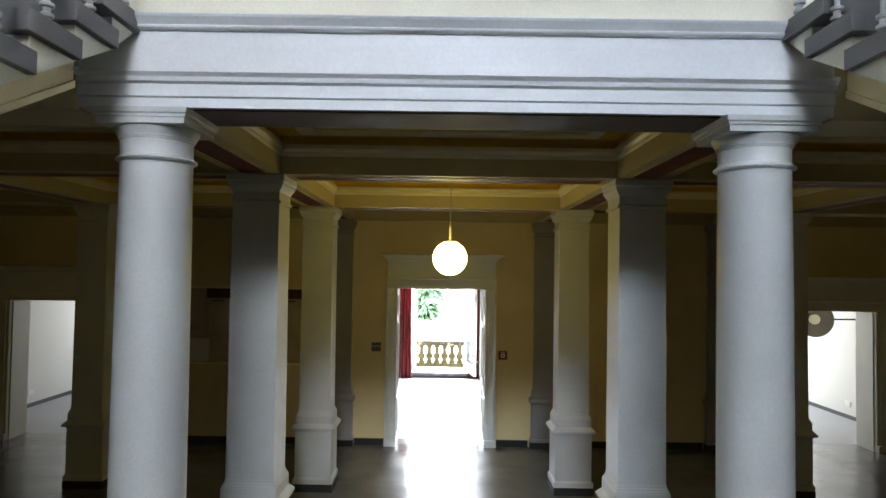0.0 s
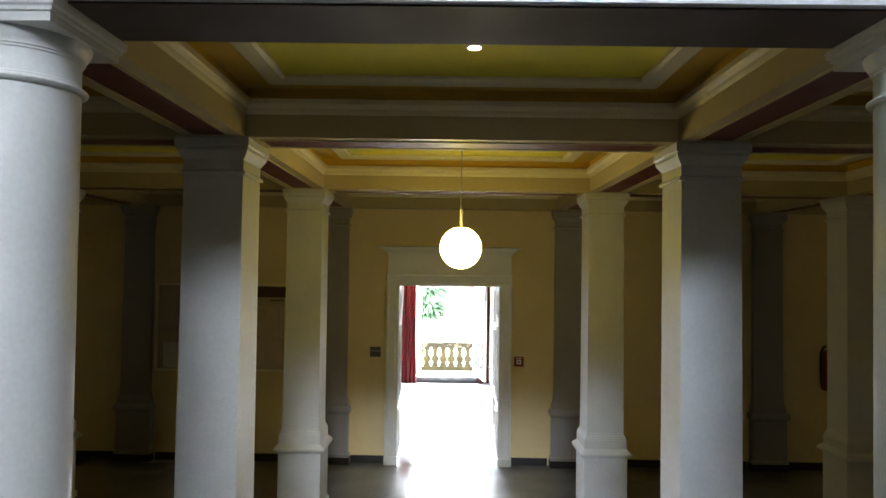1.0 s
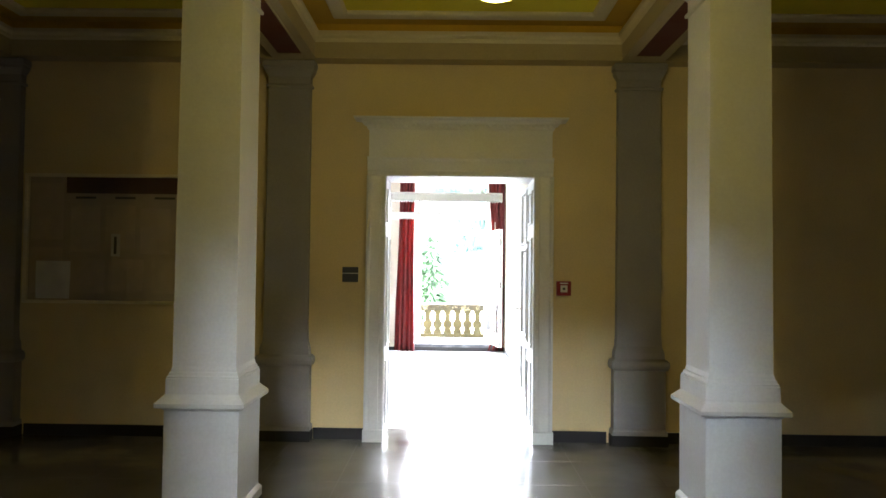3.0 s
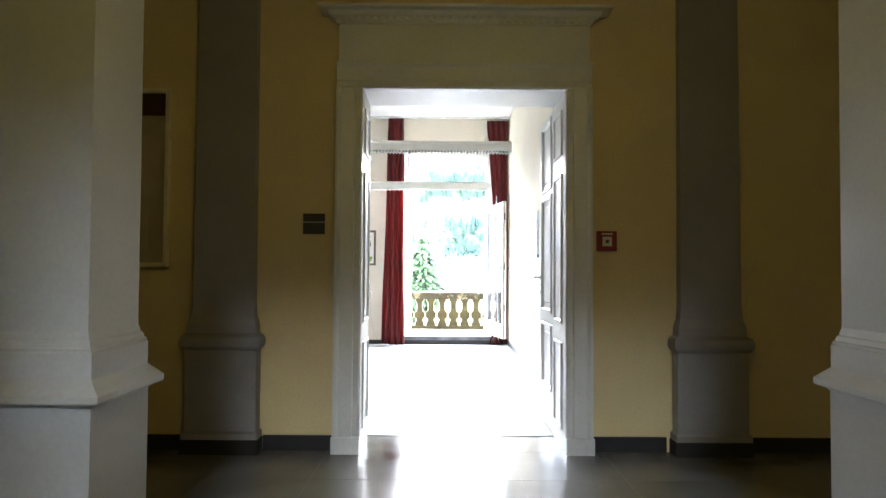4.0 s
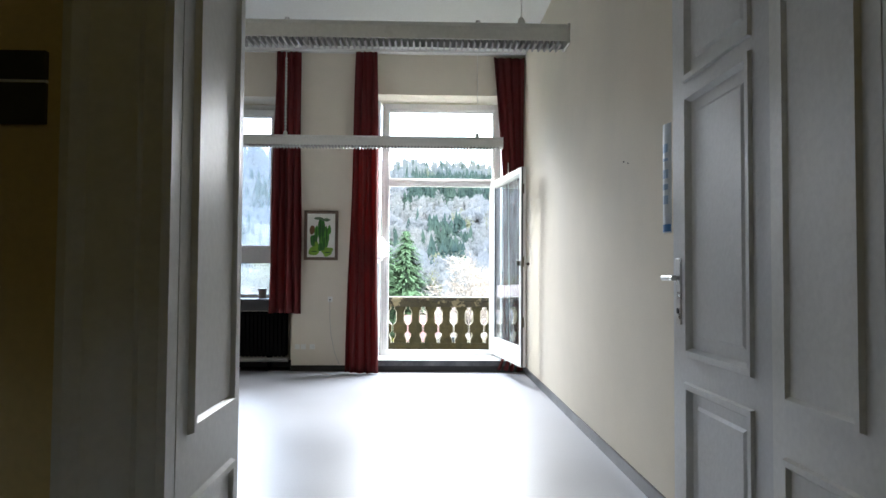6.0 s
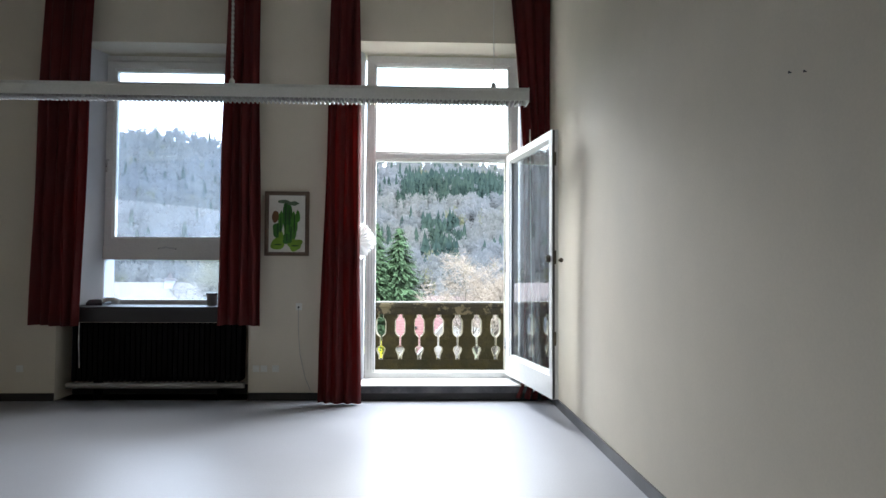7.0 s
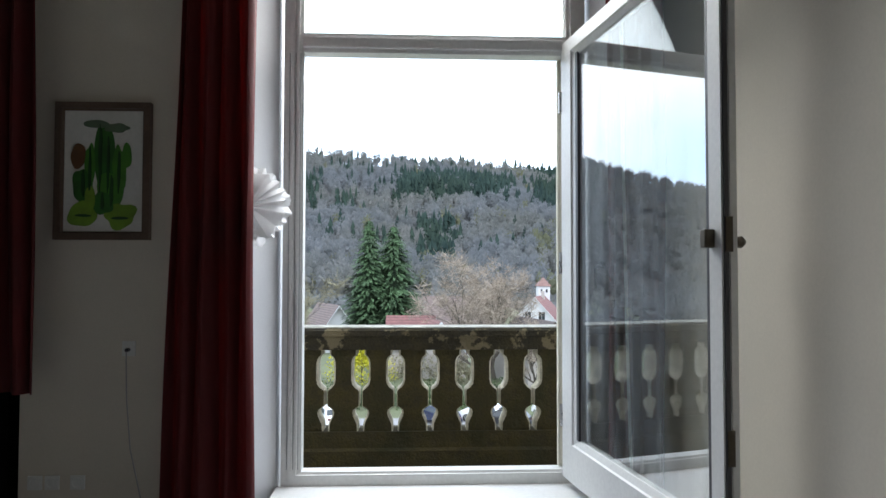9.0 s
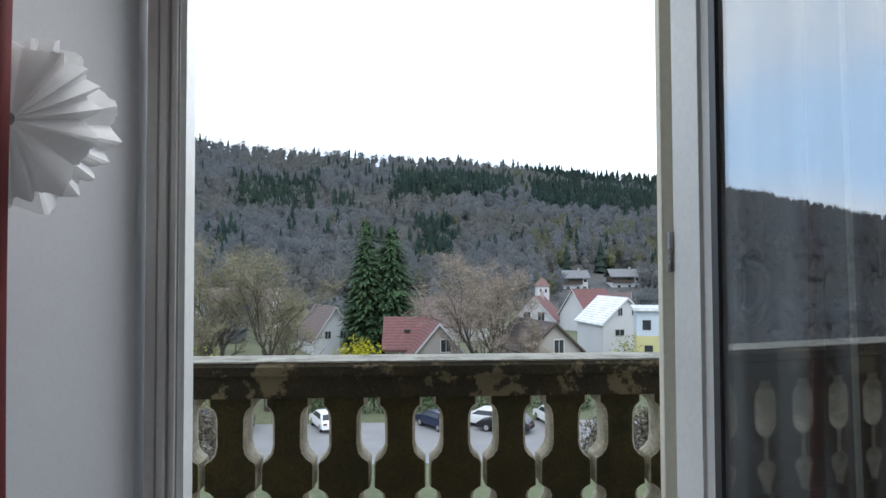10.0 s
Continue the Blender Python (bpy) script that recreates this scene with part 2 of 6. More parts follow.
# ---- building helpers ----
def box(bm, x0, x1, y0, y1, z0, z1, mi=0):
    v = [bm.verts.new((x, y, z)) for z in (z0, z1) for y in (y0, y1) for x in (x0, x1)]
    for a, b, c, d in ((0, 2, 3, 1), (4, 5, 7, 6), (0, 1, 5, 4), (2, 6, 7, 3), (0, 4, 6, 2), (1, 3, 7, 5)):
        bm.faces.new((v[a], v[b], v[c], v[d])).material_index = mi
    return v


def boxes(*dims):
    bm = bmesh.new()
    for d in dims:
        box(bm, *d)
    return bm


def rings(bm, loops, cap=True, closed=False, mi=0):
    """Skin over a list of loops of points, each with the same number."""
    vs = [[bm.verts.new(p) for p in lp] for lp in loops]
    n = len(vs[0])
    for a, b in zip(vs, vs[1:] + (vs[:1] if closed else [])):
        for i in range(n):
            bm.faces.new((a[i], a[(i + 1) % n], b[(i + 1) % n], b[i])).material_index = mi
    if cap and not closed:
        bm.faces.new(list(reversed(vs[0]))).material_index = mi
        bm.faces.new(vs[-1]).material_index = mi
    return vs


def square_loft(prof, hx=0.0, hy=0.0, y_back=None, bm=None):
    """Rectangular solid whose half width grows by o at height z: prof holds (o, z)."""
    bm = bm or bmesh.new()
    loops = []
    for o, z in prof:
        yb = hy + o if y_back is None else y_back
        loops.append([(-hx - o, -hy - o, z), (hx + o, -hy - o, z), (hx + o, yb, z), (-hx - o, yb, z)])
    rings(bm, loops)
    return bm


def lathe(prof, seg=32, bm=None, c=(0, 0)):
    bm = bm or bmesh.new()
    rings(bm, [[(c[0] + r * math.cos(2 * math.pi * i / seg), c[1] + r * math.sin(2 * math.pi * i / seg), z) for i in range(seg)] for r, z in prof])
    return bm


def extrude_profile(prof, axis, a0, a1, bm=None, mi=0):
    """A profile of (u, z) swept along x (u is y) or along y (u is x) from a0 to a1."""
    bm = bm or bmesh.new()
    f = (lambda u, z, a: (a, u, z)) if axis == "x" else (lambda u, z, a: (u, a, z))
    rings(bm, [[f(u, z, a) for u, z in prof] for a in (a0, a1)], mi=mi)
    return bm


def tube(points, r, seg=8, bm=None):
    """A round bar along a line of points."""
    bm = bm or bmesh.new()
    pts = [Vector(p) for p in points]
    loops = []
    for i, p in enumerate(pts):
        d = (pts[min(i + 1, len(pts) - 1)] - pts[max(i - 1, 0)]).normalized()
        u = d.orthogonal().normalized() if i == 0 else (u - d * u.dot(d)).normalized()
        w = d.cross(u)
        loops.append([p + r * (math.cos(2 * math.pi * k / seg) * u + math.sin(2 * math.pi * k / seg) * w) for k in range(seg)])
    rings(bm, loops)
    return bm


def mesh_ob(name, bm, mats, smooth=False, bevel=0.0, fix=True):
    if fix:
        bmesh.ops.recalc_face_normals(bm, faces=bm.faces)
    if bevel:
        bmesh.ops.bevel(bm, geom=[e for e in bm.edges if e.calc_face_angle(0) > 0.6], offset=bevel, segments=2, affect="EDGES", profile=0.6)
    me = bpy.data.meshes.new(name)
    bm.to_mesh(me)
    bm.free()
    for m in mats if isinstance(mats, (list, tuple)) else [mats]:
        me.materials.append(m)
    if smooth:
        me.shade_smooth()
        me.set_sharp_from_angle(angle=radians(38))
    return new(name, me)


def part(name, bm, mat, parent, label="", smooth=False, bevel=0.0):
    ob = mesh_ob(name, bm, mat, smooth, bevel)
    ob.parent = parent
    if label:
        ob["label"] = label
    return ob


def thing(name, at, label, category, group="", kind="", rz=0):
    ob = new(name)
    ob.empty_display_size = 0.1
    ob.matrix_world = pose(*at, 0, 0, rz)
    return tagged(ob, label, category, group, kind)


def structure(name, bm, mat, label, category, smooth=False, bevel=0.0):
    return tagged(mesh_ob(name, bm, mat, smooth, bevel), label, category, kind="structure")


def wall_with_holes(name, axis, a0, a1, t0, t1, z0, z1, holes, mat, label):
    """A wall along x or y, t0 to t1 thick, with holes (from, to, low, high), sorted and apart."""
    bm = bmesh.new()
    put = (lambda p, q, lo, hi: box(bm, p, q, t0, t1, lo, hi)) if axis == "x" else (lambda p, q, lo, hi: box(bm, t0, t1, p, q, lo, hi))
    cur = a0
    for p, q, lo, hi in sorted(holes):
        if p > cur:
            put(cur, p, z0, z1)
        if lo > z0:
            put(p, q, z0, lo)
        if hi < z1:
            put(p, q, hi, z1)
        cur = q
    if cur < a1:
        put(cur, a1, z0, z1)
    bmesh.ops.remove_doubles(bm, verts=bm.verts, dist=1e-5)
    return structure(name, bm, mat, label, "wall")


# ---- plan ----
ROW0, ROW1, ROW2, WALL = 4.54, 6.575, 9.165, 11.10   # columns, pillars, pillars, far wall
COLS = (-4.10, -1.455, 1.560, 4.11)
SOFFIT, CEIL = 3.30, 3.60
HX0, HX1 = -7.45, 7.50
DL, DR, DTOP = -0.648, 0.645, 2.30                   # middle door
BACK = 11.51                                         # room face of that wall
RX0, RX1, RY1 = -4.60, 0.925, 17.42                  # the room
RZ = 3.58
OUT = 17.98                                          # outer face of the facade

# hall walls, floor
wall_with_holes("wall_north", "x", HX0 - 0.3, HX1 + 0.3, WALL, BACK, 0, 3.9, [(-6.36, -5.30, 0, 2.05), (DL - 0.02, DR + 0.02, 0, DTOP + 0.02), (5.32, 6.40, 0, 2.05)],
                HALLWALL, "yellow cream painted plaster wall with three doorways")
# ---- stairwell ----
# shell out of view, added round the stairs; dark to hold back bounce
structure("floor_stairwell", boxes((-3.35, 3.50, -7.7, 4.3, -0.2, -0.004)), STONEDARK, "unseen stairwell floor, kept dark against bounced light", "floor")
structure("floor_hall", boxes((HX0, HX1, 4.3, BACK, -0.2, 0)), HALLFLOOR, "polished dark grey terrazzo hall floor with light reflections", "floor")
wall_with_holes("wall_south", "x", -3.35, 3.50, -7.7, -7.3, 0, 10.0, [(-1.75, 1.85, 7.1, 9.4)], STAIRWALL, "unseen stairwell wall with a tall window, kept dark")
wall_with_holes("wall_west", "y", 4.3, WALL, HX0 - 0.3, HX0, 0, 3.9, [], HALLWALL, "yellow cream side wall of the hall")
wall_with_holes("wall_east", "y", 4.3, WALL, HX1, HX1 + 0.3, 0, 3.9, [], HALLWALL, "yellow cream side wall of the hall")
wall_with_holes("wall_stair_west", "y", -7.3, 4.3, -3.35, -3.05, 0, 10.0, [], STAIRWALL, "unseen stairwell side wall, kept dark against bounced light")
wall_with_holes("wall_stair_east", "y", -7.3, 4.3, 3.20, 3.50, 0, 10.0, [], STAIRWALL, "unseen stairwell side wall, kept dark against bounced light")
# unseen walls, added to keep stairwell light out of the side bays
wall_with_holes("wall_hall_south_west", "x", HX0 - 0.3, -3.35, 4.3, 4.5, 0, 3.3, [], HALLWALL, "unseen yellow cream wall added beside the stairwell")
wall_with_holes("wall_hall_south_east", "x", 3.50, HX1 + 0.3, 4.3, 4.5, 0, 3.3, [], HALLWALL, "unseen yellow cream wall added beside the stairwell")
structure("ceiling_stairwell", boxes((-3.35, 3.50, -7.7, 4.9, 10.0, 10.2)), STAIRWALL, "unseen stairwell ceiling, kept dark against bounced light", "ceiling")
structure("wall_gallery", boxes((-3.35, 3.50, 4.40, 4.68, 3.755, 10.0)), CREAM, "cream wall above the entablature", "wall")

# entablature over the columns
prof = [(4.33, 3.314), (4.33, 3.361), (4.318, 3.367), (4.318, 3.425), (4.30, 3.435), (4.295, 3.456), (4.275, 3.472), (4.275, 3.49), (4.325, 3.50), (4.325, 3.682),
        (4.302, 3.686), (4.292, 3.692), (4.290, 3.700), (4.298, 3.704), (4.290, 3.712), (4.268, 3.735), (4.262, 3.746), (4.262, 3.750), (4.39, 3.753), (4.72, 3.753), (4.72, 3.314)]
structure("entablature", extrude_profile(prof, "x", -1.74, 1.87), ENTAB, "white moulded entablature with fasciae, frieze and cornice resting on columns", "entablature")
# near-black brown panel set against the entablature's underside
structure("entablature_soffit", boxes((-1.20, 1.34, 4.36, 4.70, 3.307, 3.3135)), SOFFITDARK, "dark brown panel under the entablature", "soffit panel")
for x0, x1 in ((HX0, -1.74), (1.87, HX1)):
    structure("beam_front", boxes((x0, x1, 4.345, 4.72, 3.30, 3.77)), BEAM, "cream painted front beam", "beam")


def column(x):
    ob = thing("column", (x, ROW0, 0), "white painted round column with ringed neck and square capital", "column", "columns in front of the hall")
    shaft = [(0.24, 0.0), (0.24, 0.10), (0.225, 0.13), (0.212, 0.16), (0.186, 0.20)]
    shaft += [(0.184 - 0.011 * (k / 10) ** 1.6, 0.22 + (3.072 - 0.22) * k / 10) for k in range(11)]
    part("shaft", lathe(shaft, 48), PILLAR, ob, smooth=True)
    part("neck", lathe([(0.173, 3.072), (0.182, 3.073), (0.192, 3.079), (0.195, 3.085), (0.192, 3.091), (0.182, 3.096), (0.178, 3.098), (0.178, 3.103), (0.173, 3.107), (0.173, 3.178), (0.178, 3.181), (0.178, 3.187),
                       (0.184, 3.190), (0.184, 3.197), (0.191, 3.207), (0.200, 3.222), (0.204, 3.239), (0.19, 3.241)], 48), PILLAR, ob, smooth=True)
    part("abacus", square_loft([(-0.02, 3.239), (0.0, 3.240), (0.0, 3.268), (0.009, 3.271), (0.009, 3.283), (0.018, 3.289), (0.022, 3.313)], 0.212, 0.212), PILLAR, ob)
    return ob


a = column(-1.445)
copy_thing(a, pose(1.585, ROW0, 0))


# square pillars on pedestals, one kind for free standing and one against the wall
PED = [(0.048, 0.0), (0.048, 0.14), (0.038, 0.155), (0.030, 0.165), (0.030, 0.690), (0.038, 0.694), (0.038, 0.703), (0.066, 0.706), (0.071, 0.712), (0.071, 0.733), (0.050, 0.755), (0.03, 0.775)]
PEDW = [(0.045, 0.0), (0.045, 0.125), (0.035, 0.135), (0.030, 0.14), (0.030, 0.64), (0.044, 0.648), (0.056, 0.665), (0.060, 0.69), (0.056, 0.715), (0.044, 0.73), (0.03, 0.735)]
BASEW = [(0.03, 0.735), (0.024, 0.745), (0.022, 0.79), (0.014, 0.82), (0.006, 0.845), (0.0, 0.93)]
BASEM = [(0.03, 0.775), (0.027, 0.78), (0.027, 0.862), (0.023, 0.866), (0.023, 0.876), (0.017, 0.880), (0.012, 0.897), (0.006, 0.902), (0.004, 0.915), (0.0, 0.93)]
SHAFT = [(0.0, 0.93), (-0.003, 2.0), (-0.006, 3.065)]
CAPM = [(-0.006, 3.065), (0.010, 3.068), (0.012, 3.085), (0.0, 3.094), (-0.004, 3.10), (-0.004, 3.16), (0.006, 3.175), (0.022, 3.20), (0.030, 3.215), (0.030, 3.235), (0.04, 3.245), (0.04, 3.285), (0.03, 3.299)]


def pillar(x, y, hw, back=None, group="square pillars of the hall", label="grey-white painted square pillar on a moulded pedestal"):
    ob = thing("pillar" if back is None else "pilaster", (x, y, 0), label, "pillar" if back is None else "pilaster", group)
    hy = hw if back is None else 0.04
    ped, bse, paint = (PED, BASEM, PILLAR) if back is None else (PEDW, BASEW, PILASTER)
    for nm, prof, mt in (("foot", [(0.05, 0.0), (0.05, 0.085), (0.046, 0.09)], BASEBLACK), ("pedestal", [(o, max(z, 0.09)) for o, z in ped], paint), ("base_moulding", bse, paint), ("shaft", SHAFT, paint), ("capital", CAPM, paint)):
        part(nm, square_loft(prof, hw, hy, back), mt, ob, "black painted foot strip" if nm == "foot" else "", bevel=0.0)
    return ob


p0 = pillar(-1.460, ROW1, 0.187)
copy_thing(p0, pose(1.573, ROW1, 0))
p1 = pillar(-1.458, ROW2, 0.179)
copy_thing(p1, pose(1.547, ROW2, 0))
copy_thing(p1, pose(-4.10, ROW2, 0))
copy_thing(p1, pose(4.10, ROW2, 0))
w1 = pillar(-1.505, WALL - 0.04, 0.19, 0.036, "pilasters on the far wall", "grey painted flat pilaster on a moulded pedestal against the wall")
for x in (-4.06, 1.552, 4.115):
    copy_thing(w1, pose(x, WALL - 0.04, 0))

# coffered hall ceiling: beams, crowns, ochre bands, framed yellow fields, red soffit panels
bm = bmesh.new()
BW = 0.185


def rect(x0, x1, y0, y1, z, o):
    return [(x0 + o, y0 + o, z), (x1 - o, y0 + o, z), (x1 - o, y1 - o, z), (x0 + o, y1 - o, z)]


def coffer(x0, x1, y0, y1):
    rings(bm, [rect(x0, x1, y0, y1, z, o) for o, z in ((0, SOFFIT + 0.02), (0, 3.440))], cap=False, mi=0)
    rings(bm, [rect(x0, x1, y0, y1, z, o) for o, z in ((0, 3.440), (0.008, 3.458), (0.010, 3.475), (0.030, 3.49), (0.036, 3.50), (0.036, 3.53), (0.0, 3.536))], cap=False, mi=1)
    rings(bm, [rect(x0, x1, y0, y1, z, 0.0) for z in (3.536, CEIL)], cap=False, mi=2)
    rings(bm, [rect(x0, x1, y0, y1, CEIL, o) for o in (0.0, 0.19)], cap=False, mi=2)
    rings(bm, [rect(x0, x1, y0, y1, z, o) for o, z in ((0.19, CEIL), (0.19, CEIL - 0.022), (0.21, CEIL - 0.034), (0.30, CEIL - 0.034), (0.32, CEIL - 0.022), (0.32, CEIL - 0.004))], cap=False, mi=1)
    vs = [bm.verts.new(p) for p in rect(x0, x1, y0, y1, CEIL - 0.004, 0.32)]
    bm.faces.new(vs).material_index = 3


xs = [HX0 + 0.01, COLS[0], COLS[1], COLS[2], COLS[3], HX1 - 0.01]
ys = [ROW0, ROW1, ROW2, WALL]
for i in range(5):
    for j in range(3):
        x0 = xs[i] + (BW if i else 0)
        x1 = xs[i + 1] - (BW if i < 4 else 0)
        y0 = ys[j] + BW
        y1 = ys[j + 1] - (BW if j < 2 else 0.16)
        coffer(x0, x1, y0, y1)
# soffits
for x in COLS:
    box(bm, x - BW, x + BW, ROW0 + BW - 0.005, WALL, SOFFIT, SOFFIT + 0.02, 0)
for y in (ROW1, ROW2):
    for i in range(5):
        box(bm, xs[i] + (BW if i else 0), xs[i + 1] - (BW if i < 4 else 0), y - BW, y + BW, SOFFIT, SOFFIT + 0.02, 0)
for i in range(5):
    box(bm, xs[i] + (BW if i else 0), xs[i + 1] - (BW if i < 4 else 0), WALL - 0.16, WALL, SOFFIT, SOFFIT + 0.02, 0)
# red soffit panels with a small step round them
def red_panel(x0, x1, y0, y1):
    rings(bm, [rect(x0, x1, y0, y1, SOFFIT - z, o) for o, z in ((-0.012, 0.0), (-0.012, 0.008), (0, 0.008), (0, 0.002))], cap=False, mi=0)
    bm.faces.new([bm.verts.new(p) for p in rect(x0, x1, y0, y1, SOFFIT - 0.003, 0)]).material_index = 4
for x in COLS:
    for ya, yb in ((ROW0 + 0.27, ROW1 - 0.27), (ROW1 + 0.27, ROW2 - 0.27), (ROW2 + 0.27, WALL - 0.30)):
        red_panel(x - 0.10, x + 0.10, ya, yb)
for y in (ROW1, ROW2):
    for i in range(1, 4):
        red_panel(xs[i] + 0.27, xs[i + 1] - 0.27, y - 0.10, y + 0.10)
box(bm, HX0, HX1, ROW0, WALL, CEIL + 0.005, CEIL + 0.15, 0)
structure("ceiling_hall", bm, [BEAM, CROWN, OCHRE, YELLOW, RED], "coffered hall ceiling with cream beams, ochre bands, yellow fields and red soffit panels", "ceiling")

# thin joints between the terrazzo slabs
JOINT = material("dark_floor_joint", (0.06, 0.055, 0.05), 0.6, scale=8)
bm = bmesh.new()
for k in range(-12, 13):
    x = 0.0135 + 0.575 * (k + 0.5)
    box(bm, x - 0.0012, x + 0.0012, 4.6, WALL + 0.38, 0.0, 0.0006)
for k in range(0, 12):
    y = 11.075 - 0.575 * k
    box(bm, HX0, HX1, y - 0.0012, y + 0.0012, 0.0, 0.0007)
structure("floor_joint", bm, JOINT, "hairline joints between polished terrazzo slabs", "floor joint")

# skirting of the hall
for x0, x1 in ((HX0, -6.50), (-5.18, -4.32), (-3.80, -1.775), (-1.26, -0.81), (0.81, 1.29), (1.81, 3.86), (4.37, 5.20), (6.52, HX1)):
    structure("baseboard", boxes((x0, x1, WALL - 0.018, WALL - 0.002, 0, 0.095)), BASEBLACK, "black painted skirting strip", "skirting")


# door surrounds
def door_surround(name, x0, x1, top, head, label):
    ob = thing(name, ((x0 + x1) / 2, WALL, 0), label, "door surround", kind="structure")
    w = (x1 - x0) / 2
    A = [(0, 0), (0, -0.045), (0.012, -0.055), (0.045, -0.055), (0.05, -0.065), (0.13, -0.075), (0.15, -0.095), (0.165, -0.095), (0.165, 0)]
    for sgn in (-1, 1):
        b = bmesh.new()
        rings(b, [[(sgn * (w + u), v - 0.002, z) for u, v in A] for z in (0.0, top)])
        rings(b, [[(sgn * (w + u), v - 0.004, z) for u, v in ((-0.004, 0), (-0.004, -0.10), (0.172, -0.10), (0.172, 0))] for z in (0.0, 0.10)])
        part("architrave", b, WHITE, ob)
    b = bmesh.new()
    rings(b, [[(x, v - 0.002, top + u) for u, v in A] for x in (-w - 0.165, w + 0.165)])
    part("lintel", b, WHITE, ob)
    b = bmesh.new()
    hw = w + 0.155
    rings(b, [[(-hw, -0.055, z), (hw, -0.055, z), (hw, 0, z), (-hw, 0, z)] for z in (top + 0.165, head - 0.09)])
    part("frieze", b, WHITE, ob)
    b = bmesh.new()
    rings(b, [[(-hw - o, -0.055 - o, z), (hw + o, -0.055 - o, z), (hw + o, 0, z), (-hw - o, 0, z)] for o, z in ((0.0, head - 0.09), (0.015, head - 0.085), (0.02, head - 0.06), (0.055, head - 0.045), (0.07, head - 0.02), (0.12, head - 0.016), (0.125, head), (0.02, head + 0.015))])
    for k in range(int(2 * hw / 0.05)):
        x = -hw + 0.02 + k * 0.05
        box(b, x, x + 0.025, -0.098, -0.05, head - 0.078, head - 0.052)
    part("cornice", b, WHITE, ob)
    return ob


door_surround("door_surround_1", DL, DR, DTOP, 2.80, "ivory painted door surround with frieze and projecting cornice")
door_surround("door_surround_2", -6.36, -5.30, 2.05, 2.55, "ivory painted side door surround with cornice")
door_surround("door_surround_3", 5.32, 6.40, 2.05, 2.55, "ivory painted side door surround with cornice")


# panelled lining of the middle doorway
def lining(x, sgn):
    b = bmesh.new()
    t = 0.018
    box(b, min(x, x - sgn * t), max(x, x - sgn * t), WALL + 0.002, BACK - 0.002, 0, DTOP)
    ob = structure("door_lining", b, WHITE, "white panelled door lining", "door lining")
    for z0, z1 in ((0.12, 0.68), (0.80, 1.78), (1.90, 2.20)):
        b = bmesh.new()
        y0, y1 = WALL + 0.06, BACK - 0.06
        loops = [[(x + sgn * d, y0 + o, z0 + o), (x + sgn * d, y1 - o, z0 + o), (x + sgn * d, y1 - o, z1 - o), (x + sgn * d, y0 + o, z1 - o)] for o, d in ((0, 0), (0.004, 0.012), (0.018, 0.012), (0.026, 0.002), (0.05, 0.002))]
        rings(b, loops)
        part("panel", b, WHITE, ob)
lining(DL, 1)
lining(DR, -1)
structure("door_lining_head", boxes((DL, DR, WALL + 0.002, BACK - 0.002, DTOP, DTOP + 0.018)), WHITE, "white door head lining", "door lining")
structure("threshold", boxes((DL, DR, BACK - 0.03, BACK + 0.005, 0.0, 0.004)), BASEGREY, "dark worn threshold strip", "threshold")
for x0, x1 in ((-6.36, -5.30), (5.32, 6.40)):
    for x, s in ((x0, 1), (x1, -1)):
        structure("door_lining", boxes((min(x, x + s * 0.018), max(x, x + s * 0.018), WALL + 0.002, BACK - 0.002, 0, 2.03)), WHITE, "white side door lining", "door lining")

# globe lamp
gl = thing("globe_lamp", (0.080, 7.72, CEIL - 0.005), "lit opal glass globe pendant hanging on a thin rod", "lamp")
GZ, GR = 2.69 - CEIL, 0.168
part("globe", lathe([(max(0.02, GR * math.sin(a)), GZ - GR * math.cos(a)) for a in [math.pi * k / 24 for k in range(0, 23)]] + [(0.07, GZ + GR * 0.93), (0.065, GZ + GR * 0.93)], 40), GLOBE, gl, "glowing opal glass globe", smooth=True)
part("rod", tube([(0, 0, -0.02), (0, 0, GZ + GR)], 0.0045), PIPEGREY, gl)
part("fitter", lathe([(0.062, GZ + GR * 0.92), (0.05, GZ + GR * 0.95), (0.012, GZ + GR * 0.97)], 20), PLASTIC, gl)
part("ceiling_rose", lathe([(0.012, -0.125), (0.034, -0.118), (0.042, -0.09), (0.044, -0.022)], 24), PLASTIC, gl, "ivory ceiling cup", smooth=True)
part("rose_ring", lathe([(0.046, -0.022), (0.046, 0.0), (0.03, 0.0)], 24), BASEGREY, gl, "dark ring at the ceiling")
part("sleeve", lathe([(0.011, GZ + GR * 0.97), (0.011, GZ + GR + 0.14), (0.006, GZ + GR + 0.145)], 12), PLASTIC, gl, "white sleeve", smooth=True)
sp = thing("downlight", (0.095, 5.55, CEIL - 0.006), "small lit round ceiling spot", "ceiling spot")
part("ring", lathe([(0.03, 0), (0.04, -0.01), (0.034, -0.014), (0.028, -0.004)], 20), PLASTIC, sp)
part("bulb", lathe([(0.026, -0.002), (0.02, -0.006), (0.004, -0.008)], 16), emitter("spot_bulb_lit", (1, 0.85, 0.6), 4), sp, "glowing bulb")
